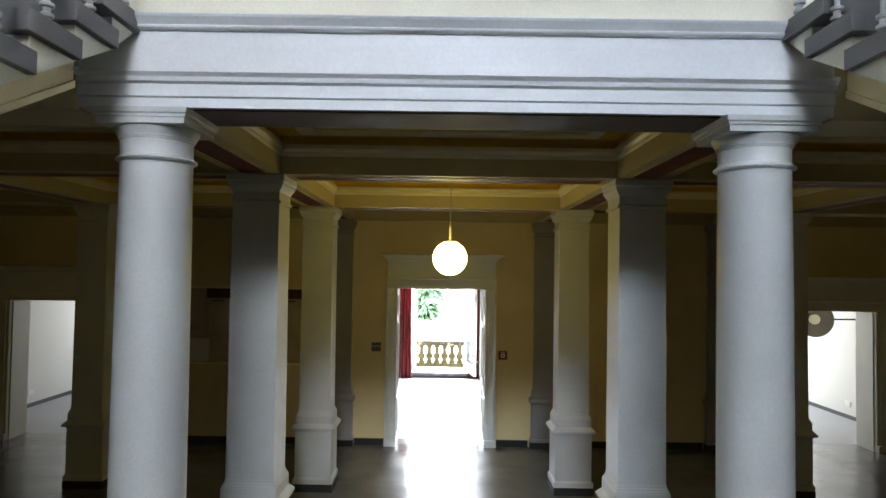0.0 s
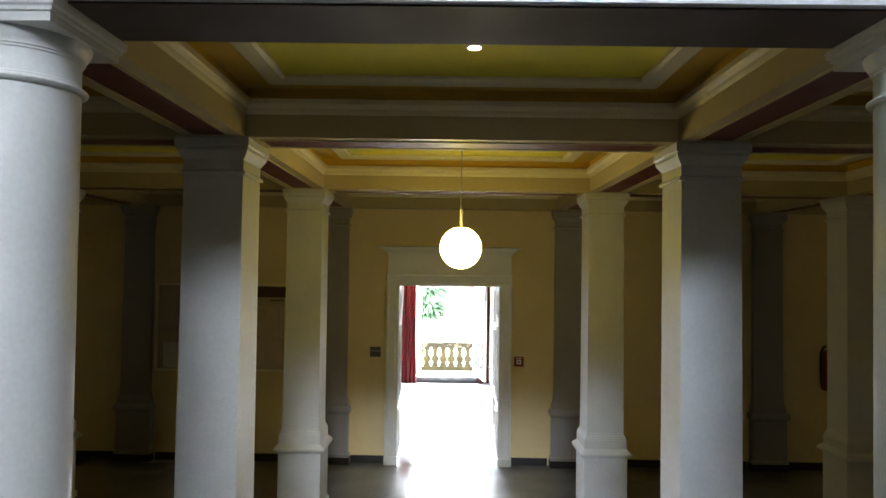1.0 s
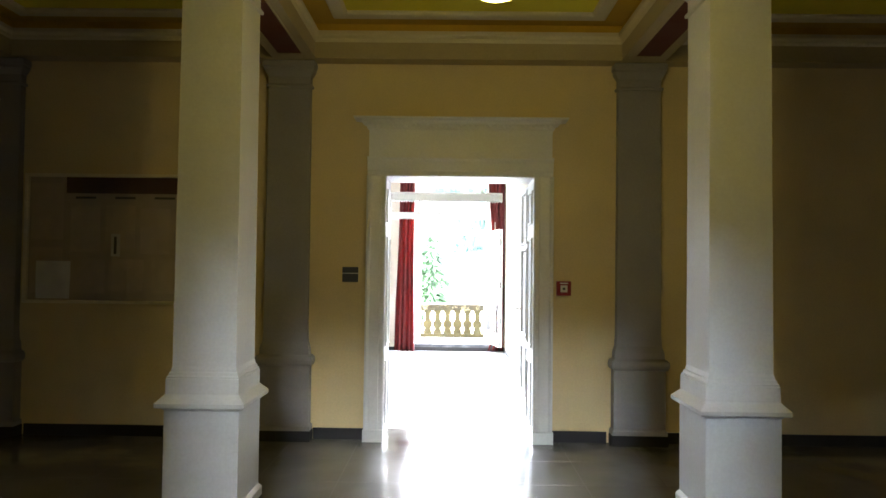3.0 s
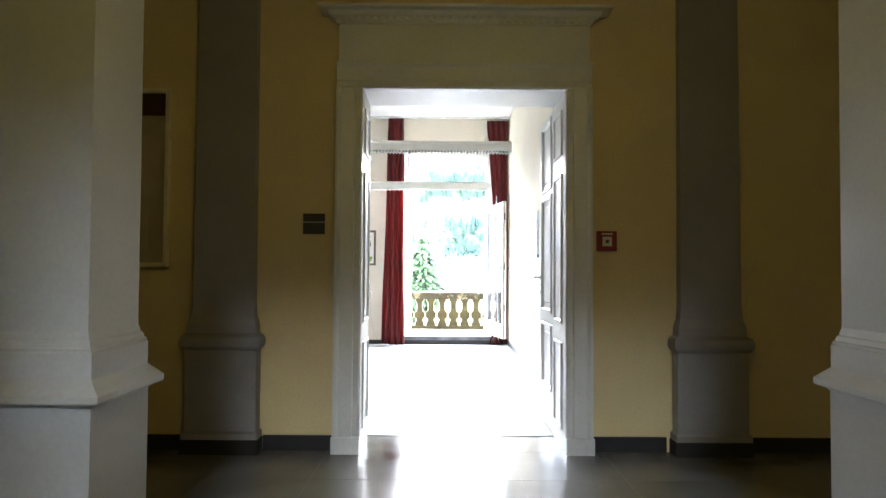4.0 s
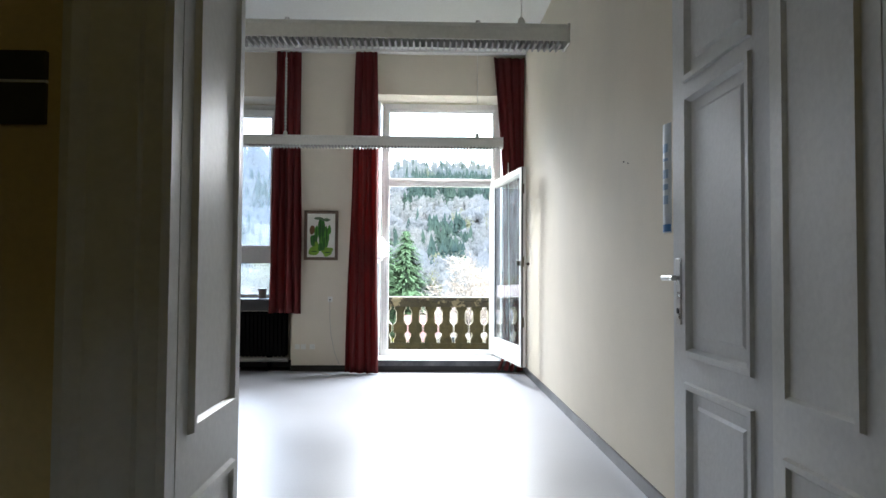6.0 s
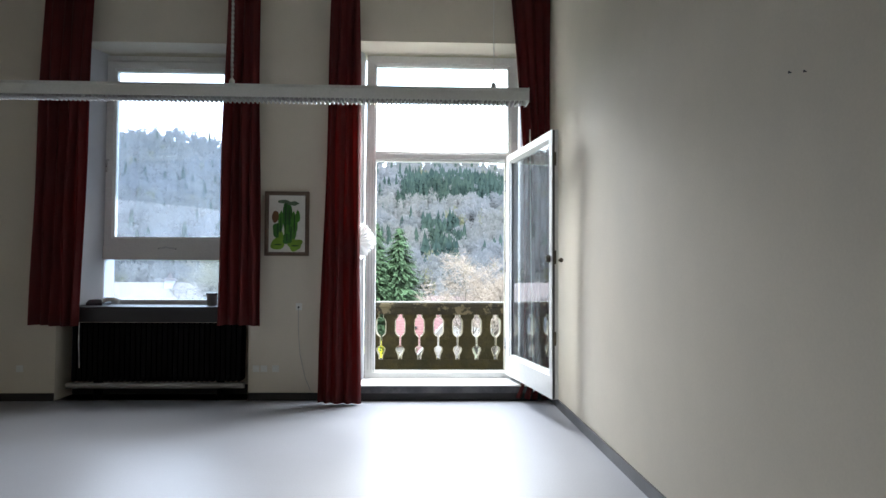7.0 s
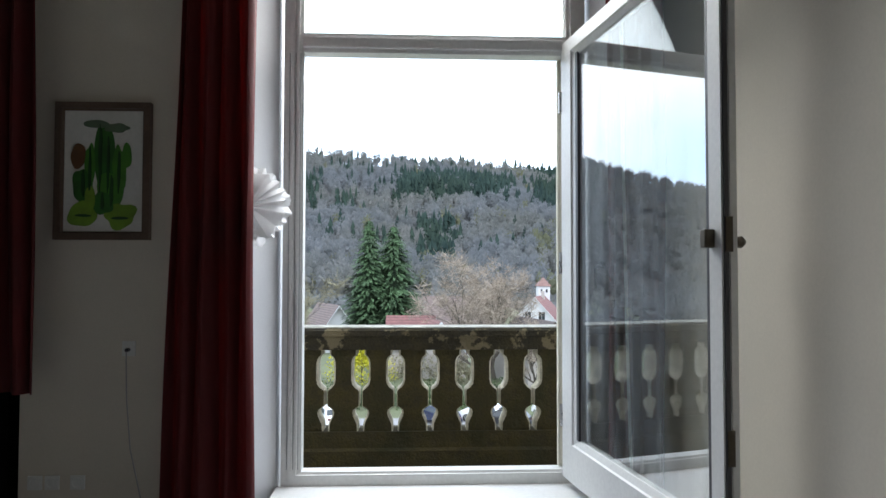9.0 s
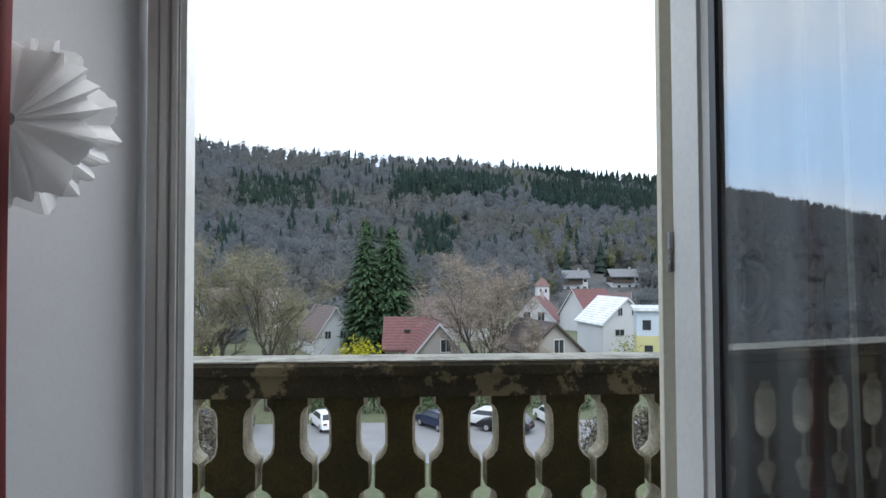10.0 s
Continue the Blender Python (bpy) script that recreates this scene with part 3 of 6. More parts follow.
# ---- stairs on both sides of the stairwell ----
def stair(x_in, sgn, label):
    """A flight that comes down from the gallery toward the south wall; sgn points away from the middle."""
    ob = thing("stair_flight", (x_in, 4.124, 0), label, "stair", "stair flights beside the hall")
    run, rise, n, wid, top = 0.2935, 0.146, 23, 1.55, 3.524
    for k in range(0, n):
        body = bmesh.new()
        far, zb = -run * k, top - rise * k
        tri = [(far, zb - 0.004), (far + run, zb + rise - 0.004), (far + run, zb + rise), (far, zb + rise)]
        rings(body, [[(sgn * x, min(y, 0.20), z) for y, z in tri] for x in (0.035, wid)])
        part("step_body", body, CREAM, ob)
    soff = bmesh.new()
    zl = top - 0.006 - rise * (n - 1)
    rings(soff, [[(sgn * x, y, z) for y, z in ((0.18, top + 0.085), (0.18, top - 0.105), (-run * (n - 1), max(zl - 0.195, 0.0)), (-run * (n - 1), zl))] for x in (0.30, wid)])
    part("soffit", soff, HALLWALL, ob, "sloping cream plaster underside")
    lip = bmesh.new()
    rings(lip, [[(sgn * x, y, z) for y, z in ((0.17, top - 0.095), (0.17, top - 0.130), (-run * (n - 2), top - 0.130 - rise * (n - 2)), (-run * (n - 2), top - 0.095 - rise * (n - 2)))] for x in (0.285, 0.34)])
    part("soffit_moulding", lip, HALLWALL, ob)
    a, b = sorted((sgn * 0.0, sgn * wid))
    tread = boxes((a, b, -run - 0.055, 0.0, 0.0, 0.085))
    first = None
    for k in range(-1, n - 1):
        far, zb = -run * k, top - rise * k
        if first is None:
            t0 = part("tread", tread, STONEDARK, ob, "thick dark slate tread with a squared nosing", bevel=0.004)
            b0 = part("baluster", lathe([(0.012, 0), (0.012, 0.012), (0.026, 0.016), (0.026, 0.028), (0.014, 0.036), (0.014, 0.052), (0.026, 0.056), (0.026, 0.068), (0.011, 0.076), (0.011, 0.90)], 14), PIPEGREY, ob, "grey metal baluster with ring collars", smooth=True)
            first = ((t0, b0), far, zb)
            pair = (t0, b0)
        else:
            pair = []
            for o in first[0]:
                c = o.copy()
                scene.collection.objects.link(c)
                pair.append(c)
        pair[0].location = (0, min(far, 0.20), zb)
        pair[1].location = (sgn * 0.03, far - 0.20, zb + 0.084)
    part("handrail", tube([(sgn * 0.03, run - 0.20, top + rise + 0.99), (sgn * 0.03, -run * (n - 2) - 0.20, top - rise * (n - 2) + 0.99)], 0.022), IRON, ob, "dark handrail", smooth=True)
    return ob


stair(-1.452, -1, "stair flight with dark slate treads, cream sides and iron balusters")
stair(1.618, 1, "stair flight with dark slate treads, cream sides and iron balusters")

# stair window frame, behind the walk
fr = thing("window_3", (0.05, -7.45, 0), "wide white stair window with glazing bars", "window", kind="structure")
fb = boxes((-1.798, -1.74, -0.05, 0.05, 7.1, 9.4), (1.74, 1.798, -0.05, 0.05, 7.1, 9.4), (-1.74, 1.74, -0.05, 0.05, 7.1, 7.16), (-1.74, 1.74, -0.05, 0.05, 9.34, 9.4), (-0.62, -0.56, -0.05, 0.05, 7.16, 9.34), (0.56, 0.62, -0.05, 0.05, 7.16, 9.34))
part("window_frame", fb, WHITE, fr)

# ---- room behind the middle door ----
structure("floor_room", boxes((RX0, RX1, BACK, RY1 + 0.4, -0.2, 0.0)), LINO, "worn grey linoleum floor with a soft sheen", "floor")
structure("ceiling_room", boxes((RX0 - 0.2, RX1 + 0.2, BACK, OUT, RZ, RZ + 0.2)), ROOMCEIL, "white painted room ceiling", "ceiling")
wall_with_holes("wall_room_east", "y", BACK, RY1, RX1, RX1 + 0.2, 0, RZ, [], ROOMWALL, "plain ivory plaster side wall")
wall_with_holes("wall_room_west", "y", BACK, RY1, RX0 - 0.2, RX0, 0, RZ, [], ROOMWALL, "plain ivory plaster side wall")
wall_with_holes("wall_room_lining", "x", RX0, RX1, BACK + 0.001, BACK + 0.02, 0, RZ, [(DL - 0.02, DR + 0.02, 0, DTOP + 0.02)], ROOMWALL, "ivory plaster on the door wall")
bm = bmesh.new()
def wseg(x0, x1, z0, z1, y0=RY1, y1=OUT):
    box(bm, x0, x1, y0, y1, z0, z1)
WL, WR, WT = -3.07, -1.905, 3.075      # left window opening
NL, NR = -3.30, -1.68                             # radiator niche
BL, BR, BT = -0.762, 0.72, 3.12                   # balcony door opening
WLF, WRF, BLF, BRF = -3.20, -1.775, -0.885, 0.86   # the same openings at the room face, splayed
wseg(-9, NL, -13.5, 4.6)
wseg(NL, WLF, 0.66, 4.6)
wseg(WLF, WRF, WT, 4.6)
wseg(NL, NR, 0.0, 0.66, 17.74, OUT)
wseg(WLF, WRF, 0.66, 0.78)
wseg(WRF, NR, 0.66, 4.6)
wseg(NL, NR, -13.5, 0.0)
wseg(NR, BLF, -13.5, 4.6)
wseg(BLF, BRF, BT, 4.6)
wseg(BLF, BRF, -13.5, 0.0)
wseg(BRF, 9, -13.5, 4.6)
structure("wall_window", bm, ROOMWALL, "ivory plaster window wall with deep splayed reveals and a radiator niche", "wall")
for xf, xi, z0, z1 in ((WLF, WL, 0.80, WT), (WRF, WR, 0.80, WT), (BLF, BL + 0.025, 0.0, BT), (BRF, BR - 0.005, 0.0, BT)):
    bm = bmesh.new()
    rings(bm, [[(xf, RY1 + 0.003, z), (xi, 17.76, z), (xi, OUT - 0.003, z), (xf, OUT - 0.003, z)] for z in (z0 + 0.001, z1 - 0.001)])
    structure("window_reveal", bm, REVEAL, "splayed plaster reveal with the cool sky tint in its colour", "reveal")

# skirtings of the room
structure("baseboard", boxes((RX1 - 0.016, RX1 - 0.002, BACK + 0.03, RY1 - 0.002, 0, 0.07)), BASEGREY, "dark grey skirting", "skirting")
structure("baseboard", boxes((RX0, NL, RY1 - 0.016, RY1 - 0.002, 0, 0.065)), BASEBLACK, "black skirting", "skirting")
structure("baseboard", boxes((NR, BLF, RY1 - 0.016, RY1 - 0.002, 0, 0.065)), BASEBLACK, "black skirting", "skirting")
structure("baseboard", boxes((NL, NR, 17.715, 17.735, 0, 0.085)), BASEBLACK, "black skirting", "skirting")
structure("baseboard", boxes((BRF, RX1 - 0.017, RY1 - 0.016, RY1 - 0.002, 0, 0.085)), BASEBLACK, "black skirting", "skirting")


def frame_bm(x0, x1, z0, z1, w, y0, y1, wb=None):
    """A rectangular frame with mitred stepped section."""
    bm = bmesh.new()
    wb = wb or w
    def lp(o, ob_, y):
        return [(x0 + o, y, z0 + ob_), (x1 - o, y, z0 + ob_), (x1 - o, y, z1 - o), (x0 + o, y, z1 - o)]
    rings(bm, [lp(0, 0, y1), lp(0, 0, y0), lp(w * 0.75, wb * 0.8, y0), lp(w * 0.78, wb * 0.83, y0 + 0.008), lp(w, wb, y0 + 0.012), lp(w, wb, y1)], closed=True)
    return bm


# balcony door: fixed frame, transom light, open sash
bd = thing("balcony_door", (0, 17.76, 0), "white wooden balcony door with fixed transom light and one leaf swung open", "balcony door")
part("door_frame", frame_bm(-0.715, 0.69, 0.135, 3.10, 0.09, 0.0, 0.08, 0.06), WHITE, bd, "white painted wooden frame")
part("transom", boxes((-0.625, 0.60, -0.012, 0.07, 2.122, 2.214), (-0.625, 0.60, -0.03, 0.0, 2.142, 2.192)), WHITE, bd, bevel=0.006)
part("transom_sash", frame_bm(-0.652, 0.622, 2.188, 3.034, 0.028, 0.02, 0.06), WHITE, bd)
pn = part("pane", boxes((-0.63, 0.60, 0.038, 0.042, 2.21, 3.01)), GLASS, bd, "clear glass pane")
pn.visible_shadow = False
SW = 1.239
DARKMETAL = material("tarnished_brass", (0.10, 0.085, 0.065), 0.4, metal=0.7, scale=30, bump=0)
lf = bmesh.new()
def leaf_loop(hinge, free, low, high, y):
    return [(hinge, y, 0.175 + low), (SW - free, y, 0.175 + low), (SW - free, y, 2.17 - high), (hinge, y, 2.17 - high)]
rings(lf, [leaf_loop(0, 0, 0, 0, 0.05), leaf_loop(0, 0, 0, 0, 0.0), leaf_loop(0.112, 0.06, 0.165, 0.06, 0.0), leaf_loop(0.116, 0.064, 0.17, 0.064, 0.008), leaf_loop(0.160, 0.085, 0.195, 0.085, 0.018), leaf_loop(0.160, 0.085, 0.195, 0.085, 0.05)], closed=True)
leaf = part("open_leaf", lf, WHITE, bd, "white painted glazed leaf standing open")
leaf.matrix_basis = pose(0.572, -0.02, 0, 0, 0, -81.6)
part("post_nose", boxes((0.567, 0.602, 0.045, 0.078, 0.20, 2.12)), CREAM, bd, "cream weathered outer stop of the post", bevel=0.004)
pn = part("pane", boxes((0.08, SW - 0.08, 0.023, 0.027, 0.37, 2.09)), GLASS2, leaf, "clear glass pane")
pn.visible_shadow = False
part("handle", boxes((SW - 0.058, SW - 0.030, -0.032, 0.0, 1.182, 1.236)), DARKMETAL, leaf, "short dark worn metal handle", bevel=0.005)
part("edge_strip", boxes((SW, SW + 0.006, 0.006, 0.020, 0.18, 2.165)), BASEGREY, leaf, "dark locking rod in the free edge")
part("edge_strip", boxes((SW, SW + 0.004, 0.026, 0.046, 0.18, 2.165)), WHITE, leaf, "white rebate on the free edge")
for z in (0.62, 1.22, 1.95):
    part("lock_plate", boxes((SW + 0.004, SW + 0.010, 0.008, 0.030, z - 0.05, z + 0.05)), DARKMETAL, leaf, "dark metal lock plate")
# gasket and beads round the glass, grooved stops on the fixed posts
for x0, x1 in ((0.140, 0.164), (SW - 0.092, SW - 0.080)):
    part("glazing_bead", boxes((x0, x1, 0.012, 0.0225, 0.37, 2.09)), BASEGREY, leaf, "dark glazing seal")
# flat grey strips on the frame's face draw its grooves
GROOVE = material("grey_groove_line", (0.42, 0.42, 0.42), 0.7, scale=12)
for x0, x1 in ((-0.640, -0.634), (-0.662, -0.656), (-0.690, -0.684)):
    part("groove", boxes((x0, x1 - 0.002, -0.002, 0.0, 0.21, 2.12)), GROOVE, bd, "thin grey strip drawing a groove on the frame")
part("stop_bead", boxes((-0.682, -0.664, -0.010, 0.0, 0.21, 3.0)), WHITE, bd, "white stop bead", bevel=0.003)
part("stop_bead", boxes((-0.654, -0.642, -0.006, 0.0, 0.21, 3.0)), WHITE, bd, "white stop bead", bevel=0.002)
kn = part("knob", lathe([(0.006, 0), (0.006, 0.025), (0.016, 0.03), (0.018, 0.042), (0.010, 0.052)], 14), DARKMETAL, leaf, "small metal knob", smooth=True)
kn.matrix_basis = pose(SW - 0.045, 0.05, 1.20, -90, 0, 0)
for z in (0.45, 1.15, 1.90):
    part("hinge", lathe([(0.010, z - 0.05), (0.010, z + 0.05)], 10, c=(-0.008, 0.0)), STEEL, leaf)
# raised threshold step of the balcony door
STEPGREY = material("worn_grey_step_paint", (0.055, 0.055, 0.06), 0.5, scale=9, amount=0.35, fine=50, fine_amount=0.2, stain=(0.20, 0.19, 0.18), stain_amount=0.5, stain_scale=6)
structure("threshold_board", boxes((BL + 0.03, BR - 0.01, 17.425, 17.76, 0.0, 0.134)), WHITE, "white painted threshold board", "threshold")
structure("window_sill_step", boxes((BLF + 0.004, BRF - 0.004, 17.36, 17.425, 0.125, 0.137)), WHITE, "white painted threshold board", "threshold", bevel=0.004)
structure("step_riser", boxes((BLF + 0.004, BRF - 0.004, 17.368, 17.425, 0.068, 0.125)), STEPGREY, "grey painted threshold front", "threshold")
structure("step_base", boxes((BLF + 0.004, BRF - 0.004, 17.375, 17.425, 0.0, 0.068)), BASEBLACK, "black skirting under the threshold", "skirting")

# left window
wd = thing("window_1", (0, 17.76, 0), "white window with a tilt sash above a fixed low pane", "window")
part("window_frame", frame_bm(WL - 0.06, WR + 0.02, 0.785, 3.06, 0.055, 0.0, 0.08), WHITE, wd)
part("mid_rail", boxes((-3.08, -1.94, -0.01, 0.07, 1.20, 1.325)), WHITE, wd, bevel=0.006)
part("window_sash", frame_bm(-3.06, -1.93, 1.322, 3.0, 0.085, -0.02, 0.05), WHITE, wd)
for z0, z1, x0, x1 in ((1.36, 2.93, -2.995, -2.01), (0.84, 1.20, -3.07, -1.945)):
    pn = part("pane", boxes((x0, x1, 0.02, 0.024, z0, z1)), GLASS3, wd, "hazy dusty glass pane")
    pn.visible_shadow = False
part("handle", tube([(-3.035, -0.02, 2.10), (-3.035, -0.055, 2.10), (-3.035, -0.06, 1.99)], 0.009), STEEL, wd, "grey window handle", smooth=True)
part("catch", tube([(-2.58, -0.015, 1.30), (-2.5, -0.05, 1.315), (-2.42, -0.015, 1.30)], 0.008), STEEL, wd, "bent metal catch", smooth=True)
SILL = material("dark_slate_sill", (0.03, 0.03, 0.034), 0.35, scale=5)
structure("window_sill", boxes((WL - 0.20, WR + 0.17, 17.33, 17.76, 0.775, 0.80)), SILL, "dark slate window sill", "window sill", bevel=0.004)
structure("sill_apron", boxes((NL + 0.10, NR - 0.09, 17.39, 17.43, 0.665, 0.774)), SILL, "black apron under the sill", "trim")

# radiator in the niche: ribs between two headers
rad = thing("radiator", (0, 17.50, 0), "black enamelled ribbed radiator in the wall niche", "radiator")
part("header", tube([(-3.19, 0.06, 0.60), (-1.77, 0.06, 0.60)], 0.028, 10), BLACKRAD, rad, smooth=True)
part("header", tube([(-3.19, 0.06, 0.20), (-1.77, 0.06, 0.20)], 0.028, 10), BLACKRAD, rad, smooth=True)
rb0 = None
for k in range(32):
    x = -3.175 + k * 0.0451
    if rb0 is None:
        rb0 = part("rib", square_loft([(-0.006, 0.15), (0, 0.165), (0, 0.635), (-0.006, 0.65)], 0.017, 0.08), BLACKRAD, rad)
        rb0.location = (x, 0.06, 0)
    else:
        c = rb0.copy()
        scene.collection.objects.link(c)
        c.location = (x, 0.06, 0)
part("pipe", tube([(-3.24, 0.0, 0.115), (-1.73, 0.0, 0.115)], 0.026, 10), PIPEGREY, rad, "light grey supply pipe along the floor", smooth=True)
part("cord", tube([(-3.095, -0.10, 0.70), (-3.092, -0.11, 0.5), (-3.087, -0.10, 0.28)], 0.003, 6), PLASTIC, rad, "thin white cord")
for x in (-3.0, -1.95):
    part("foot", boxes((x - 0.015, x + 0.015, 0.0, 0.12, 0.0, 0.18)), BLACKRAD, rad)


# curtains
def curtain(xt0, xt1, xb0, xb1, z0, z1, folds, label, seed, y=17.27, tuck=None):
    rnd = random.Random(seed)
    ph = [rnd.uniform(0, 6.28) for _ in range(4)]
    n, rows = folds * 10, 26
    bm = bmesh.new()
    grid = []
    for r in range(rows + 1):
        v = r / rows
        z = z1 + (z0 - z1) * v
        a, b = xt0 + (xb0 - xt0) * v, xt1 + (xb1 - xt1) * v
        if tuck:
            a, b = tuck(v, a, b)
        line = []
        for i in range(n + 1):
            u = i / n
            d = 0.030 * math.sin(2 * math.pi * folds * (u + 0.03 * math.sin(3 * v + ph[0])) + ph[1]) + 0.012 * math.sin(2 * math.pi * folds * 0.43 * u + ph[2] + 2 * v)
            amp = 0.45 + 0.55 * min(1, v * 3)
            line.append(bm.verts.new((a + (b - a) * u + 0.006 * math.sin(9 * v + 14 * u + ph[3]), y - d * amp, z + (0.006 * math.sin(5 * u + ph[0]) if r == rows else 0))))
        grid.append(line)
    for g, h in zip(grid, grid[1:]):
        for i in range(n):
            bm.faces.new((g[i], g[i + 1], h[i + 1], h[i]))
    ob = thing("curtain", ((xt0 + xt1) / 2, y, z1), label, "curtain", "red curtains of the room")
    bmesh.ops.translate(bm, verts=bm.verts, vec=(-(xt0 + xt1) / 2, -y, -z1))
    me = part("cloth", bm, CURTAIN, ob, smooth=True)
    so = me.modifiers.new("thickness", "SOLIDIFY")
    so.thickness = 0.004
    return ob


curtain(-3.375, -2.965, -3.46, -3.04, 0.645, 3.54, 5, "dark red curtain hanging to the sill", 1)
curtain(-1.855, -1.590, -1.90, -1.545, 0.65, 3.54, 4, "dark red curtain hanging to the sill", 2)
curtain(-0.977, -0.738, -1.062, -0.708, 0.012, 3.54, 4, "dark red floor-length curtain", 3, y=17.23)
def tuck4(v, a, b):
    k = min(v / 0.40, 1.0)
    flare = max(0.0, (v - 0.95) / 0.05)
    return (0.555 + 0.125 * k - 0.06 * flare, 0.905)
c4 = curtain(0.555, 0.905, 0.68, 0.905, 0.02, 3.54, 4, "dark red floor-length curtain pushed behind the open leaf", 4, y=17.365, tuck=tuck4)
part("lining_edge", tube([(-0.005, -0.045, -1.2), (0.0, -0.047, -2.0), (0.012, -0.048, -2.8), (0.03, -0.05, -3.45)], 0.006, 6), PLASTIC, c4, "pale lining edge of the curtain", smooth=True)
tb = thing("curtain_tieback", (0.746, 17.683, 1.14), "pale cord tie-back looped over a dark iron hook on the reveal", "tie-back")
tb.rotation_euler = (0, 0, radians(-66.7))
part("hook_plate", lathe([(0.0, 0.0), (0.018, 0.0), (0.020, 0.003), (0.016, 0.006), (0.0, 0.007)], 16), IRON, tb).rotation_euler = (radians(90), 0, 0)
part("hook", tube([(0, 0, 0.0), (0, -0.03, -0.002), (0, -0.042, -0.012), (0, -0.040, -0.10), (0, -0.047, -0.112)], 0.0055, 8), IRON, tb, "dark iron hook", smooth=True)
for k, (w, h, d) in enumerate(((0.050, 0.078, -0.014), (0.034, 0.054, -0.026))):
    lp = [(w * math.sin(a), d - 0.006 * math.sin(2 * a + k), -0.082 - h * math.cos(a) * (1 if math.cos(a) > 0 else 0.82)) for a in [2 * math.pi * q / 28 for q in range(29)]]
    part("cord_loop", tube(lp, 0.009 - 0.001 * k, 8), PLASTIC, tb, "pale grey twisted cord", smooth=True)
structure("curtain_track", boxes((RX0 + 0.3, RX1 - 0.01, 17.255, 17.285, RZ - 0.025, RZ - 0.001)), WHITE, "white curtain track on the ceiling", "curtain track")


# hanging strip lights with louvres
CABLE = material("grey_twisted_cable", (0.45, 0.44, 0.42), 0.5, scale=12)
def strip_light(y, label):
    x0, x1, z0, z1 = -4.2, 0.535, 2.312, 2.422
    ob = thing("strip_light", (0, y, 0), label, "ceiling light", "suspended strip lights")
    prof = [(-0.075, z0 + 0.012), (-0.075, z1 - 0.03), (-0.045, z1), (0.045, z1), (0.075, z1 - 0.03), (0.075, z0 + 0.012), (0.066, z0 + 0.012), (0.066, z1 - 0.035), (-0.066, z1 - 0.035), (-0.066, z0 + 0.012)]
    part("housing", extrude_profile(prof, "x", x0, x1), PLASTIC, ob)
    part("end_cap", boxes((x1, x1 + 0.012, -0.076, 0.076, z0, z1 - 0.004)), PLASTIC, ob, bevel=0.004)
    lb = bmesh.new()
    k = 0
    while x0 + 0.02 + k * 0.032 < x1 - 0.02:
        x = x0 + 0.02 + k * 0.032
        box(lb, x, x + 0.010, -0.064, 0.064, z0 - 0.004, z0 + 0.03)
        k += 1
    part("louvre", lb, PIPEGREY, ob, "white louvre fins")
    for x in (-3.6, -1.56, 0.30):
        part("bracket", lathe([(0.02, z1), (0.02, z1 + 0.03), (0.012, z1 + 0.045)], 12, c=(x, 0)), PLASTIC, ob)
        if x < 0 or y > 0:
            part("suspension", tube([(x, 0, z1 + 0.04), (x, 0, RZ)], 0.0025), PLASTIC, ob, "thin suspension wire")
            part("ceiling_hook", lathe([(0.012, RZ - 0.035), (0.020, RZ - 0.03), (0.024, RZ - 0.004)], 12, c=(x, 0)), CABLE, ob, "small ceiling fixing")
        if x == -1.56 and y > 15:
            coil = bmesh.new()
            for ph in (0.0, math.pi):
                tube([(x + 0.0065 * math.cos(ph + k * 0.7), 0.0065 * math.sin(ph + k * 0.7), z1 + 0.04 + k * 0.0075) for k in range(98)], 0.0052, 5, coil)
            part("coiled_cable", coil, CABLE, ob, "twisted grey supply cable", smooth=True)
    return ob


strip_light(16.36, "unlit white suspended strip light with louvre")
strip_light(13.40, "unlit white suspended strip light with louvre")

# framed picture
pc = thing("framed_picture", (-1.363, RY1 - 0.002, 1.513), "wooden framed painting of green cactus shapes on white paper", "picture")
WOOD = material("weathered_oak", (0.12, 0.080, 0.055), 0.6, scale=9, amount=0.2, fine=120, fine_amount=0.15)
PAPER = material("white_paper", (0.72, 0.71, 0.66), 0.8, scale=8, amount=0.04)
b = frame_bm(-0.188, 0.188, -0.277, 0.277, 0.033, -0.028, 0.0)
part("frame", b, WOOD, pc)
part("paper", boxes((-0.157, 0.157, -0.012, -0.004, -0.248, 0.248)), PAPER, pc, "white paper sheet")
GREENS = [material("green_paint_%s" % n, c, 0.7, scale=14, amount=0.3) for n, c in (("deep", (0.03, 0.13, 0.02)), ("leaf", (0.06, 0.22, 0.025)), ("light", (0.17, 0.32, 0.03)))]
RUST = material("rust_paint", (0.16, 0.075, 0.03), 0.7, scale=14, amount=0.3)
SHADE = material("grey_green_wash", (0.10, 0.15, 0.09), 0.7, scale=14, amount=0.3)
def blob(cx, cz, rx, rz, mt, seed, d):
    rnd = random.Random(seed)
    bm = bmesh.new()
    f = [rnd.uniform(-0.12, 0.12) for _ in range(4)]
    pts = []
    for k in range(28):
        a = 2 * math.pi * k / 28
        r = 1 + f[0] * math.cos(2 * a + 1) + f[1] * math.sin(3 * a) + f[2] * math.cos(5 * a)
        pts.append((cx + rx * r * math.cos(a), cz + rz * r * math.sin(a)))
    rings(bm, [[(x, y, z) for x, z in pts] for y in (-0.0125, -0.0135 - d)])
    part("painted_shape", bm, mt, pc, "painted cactus shape")
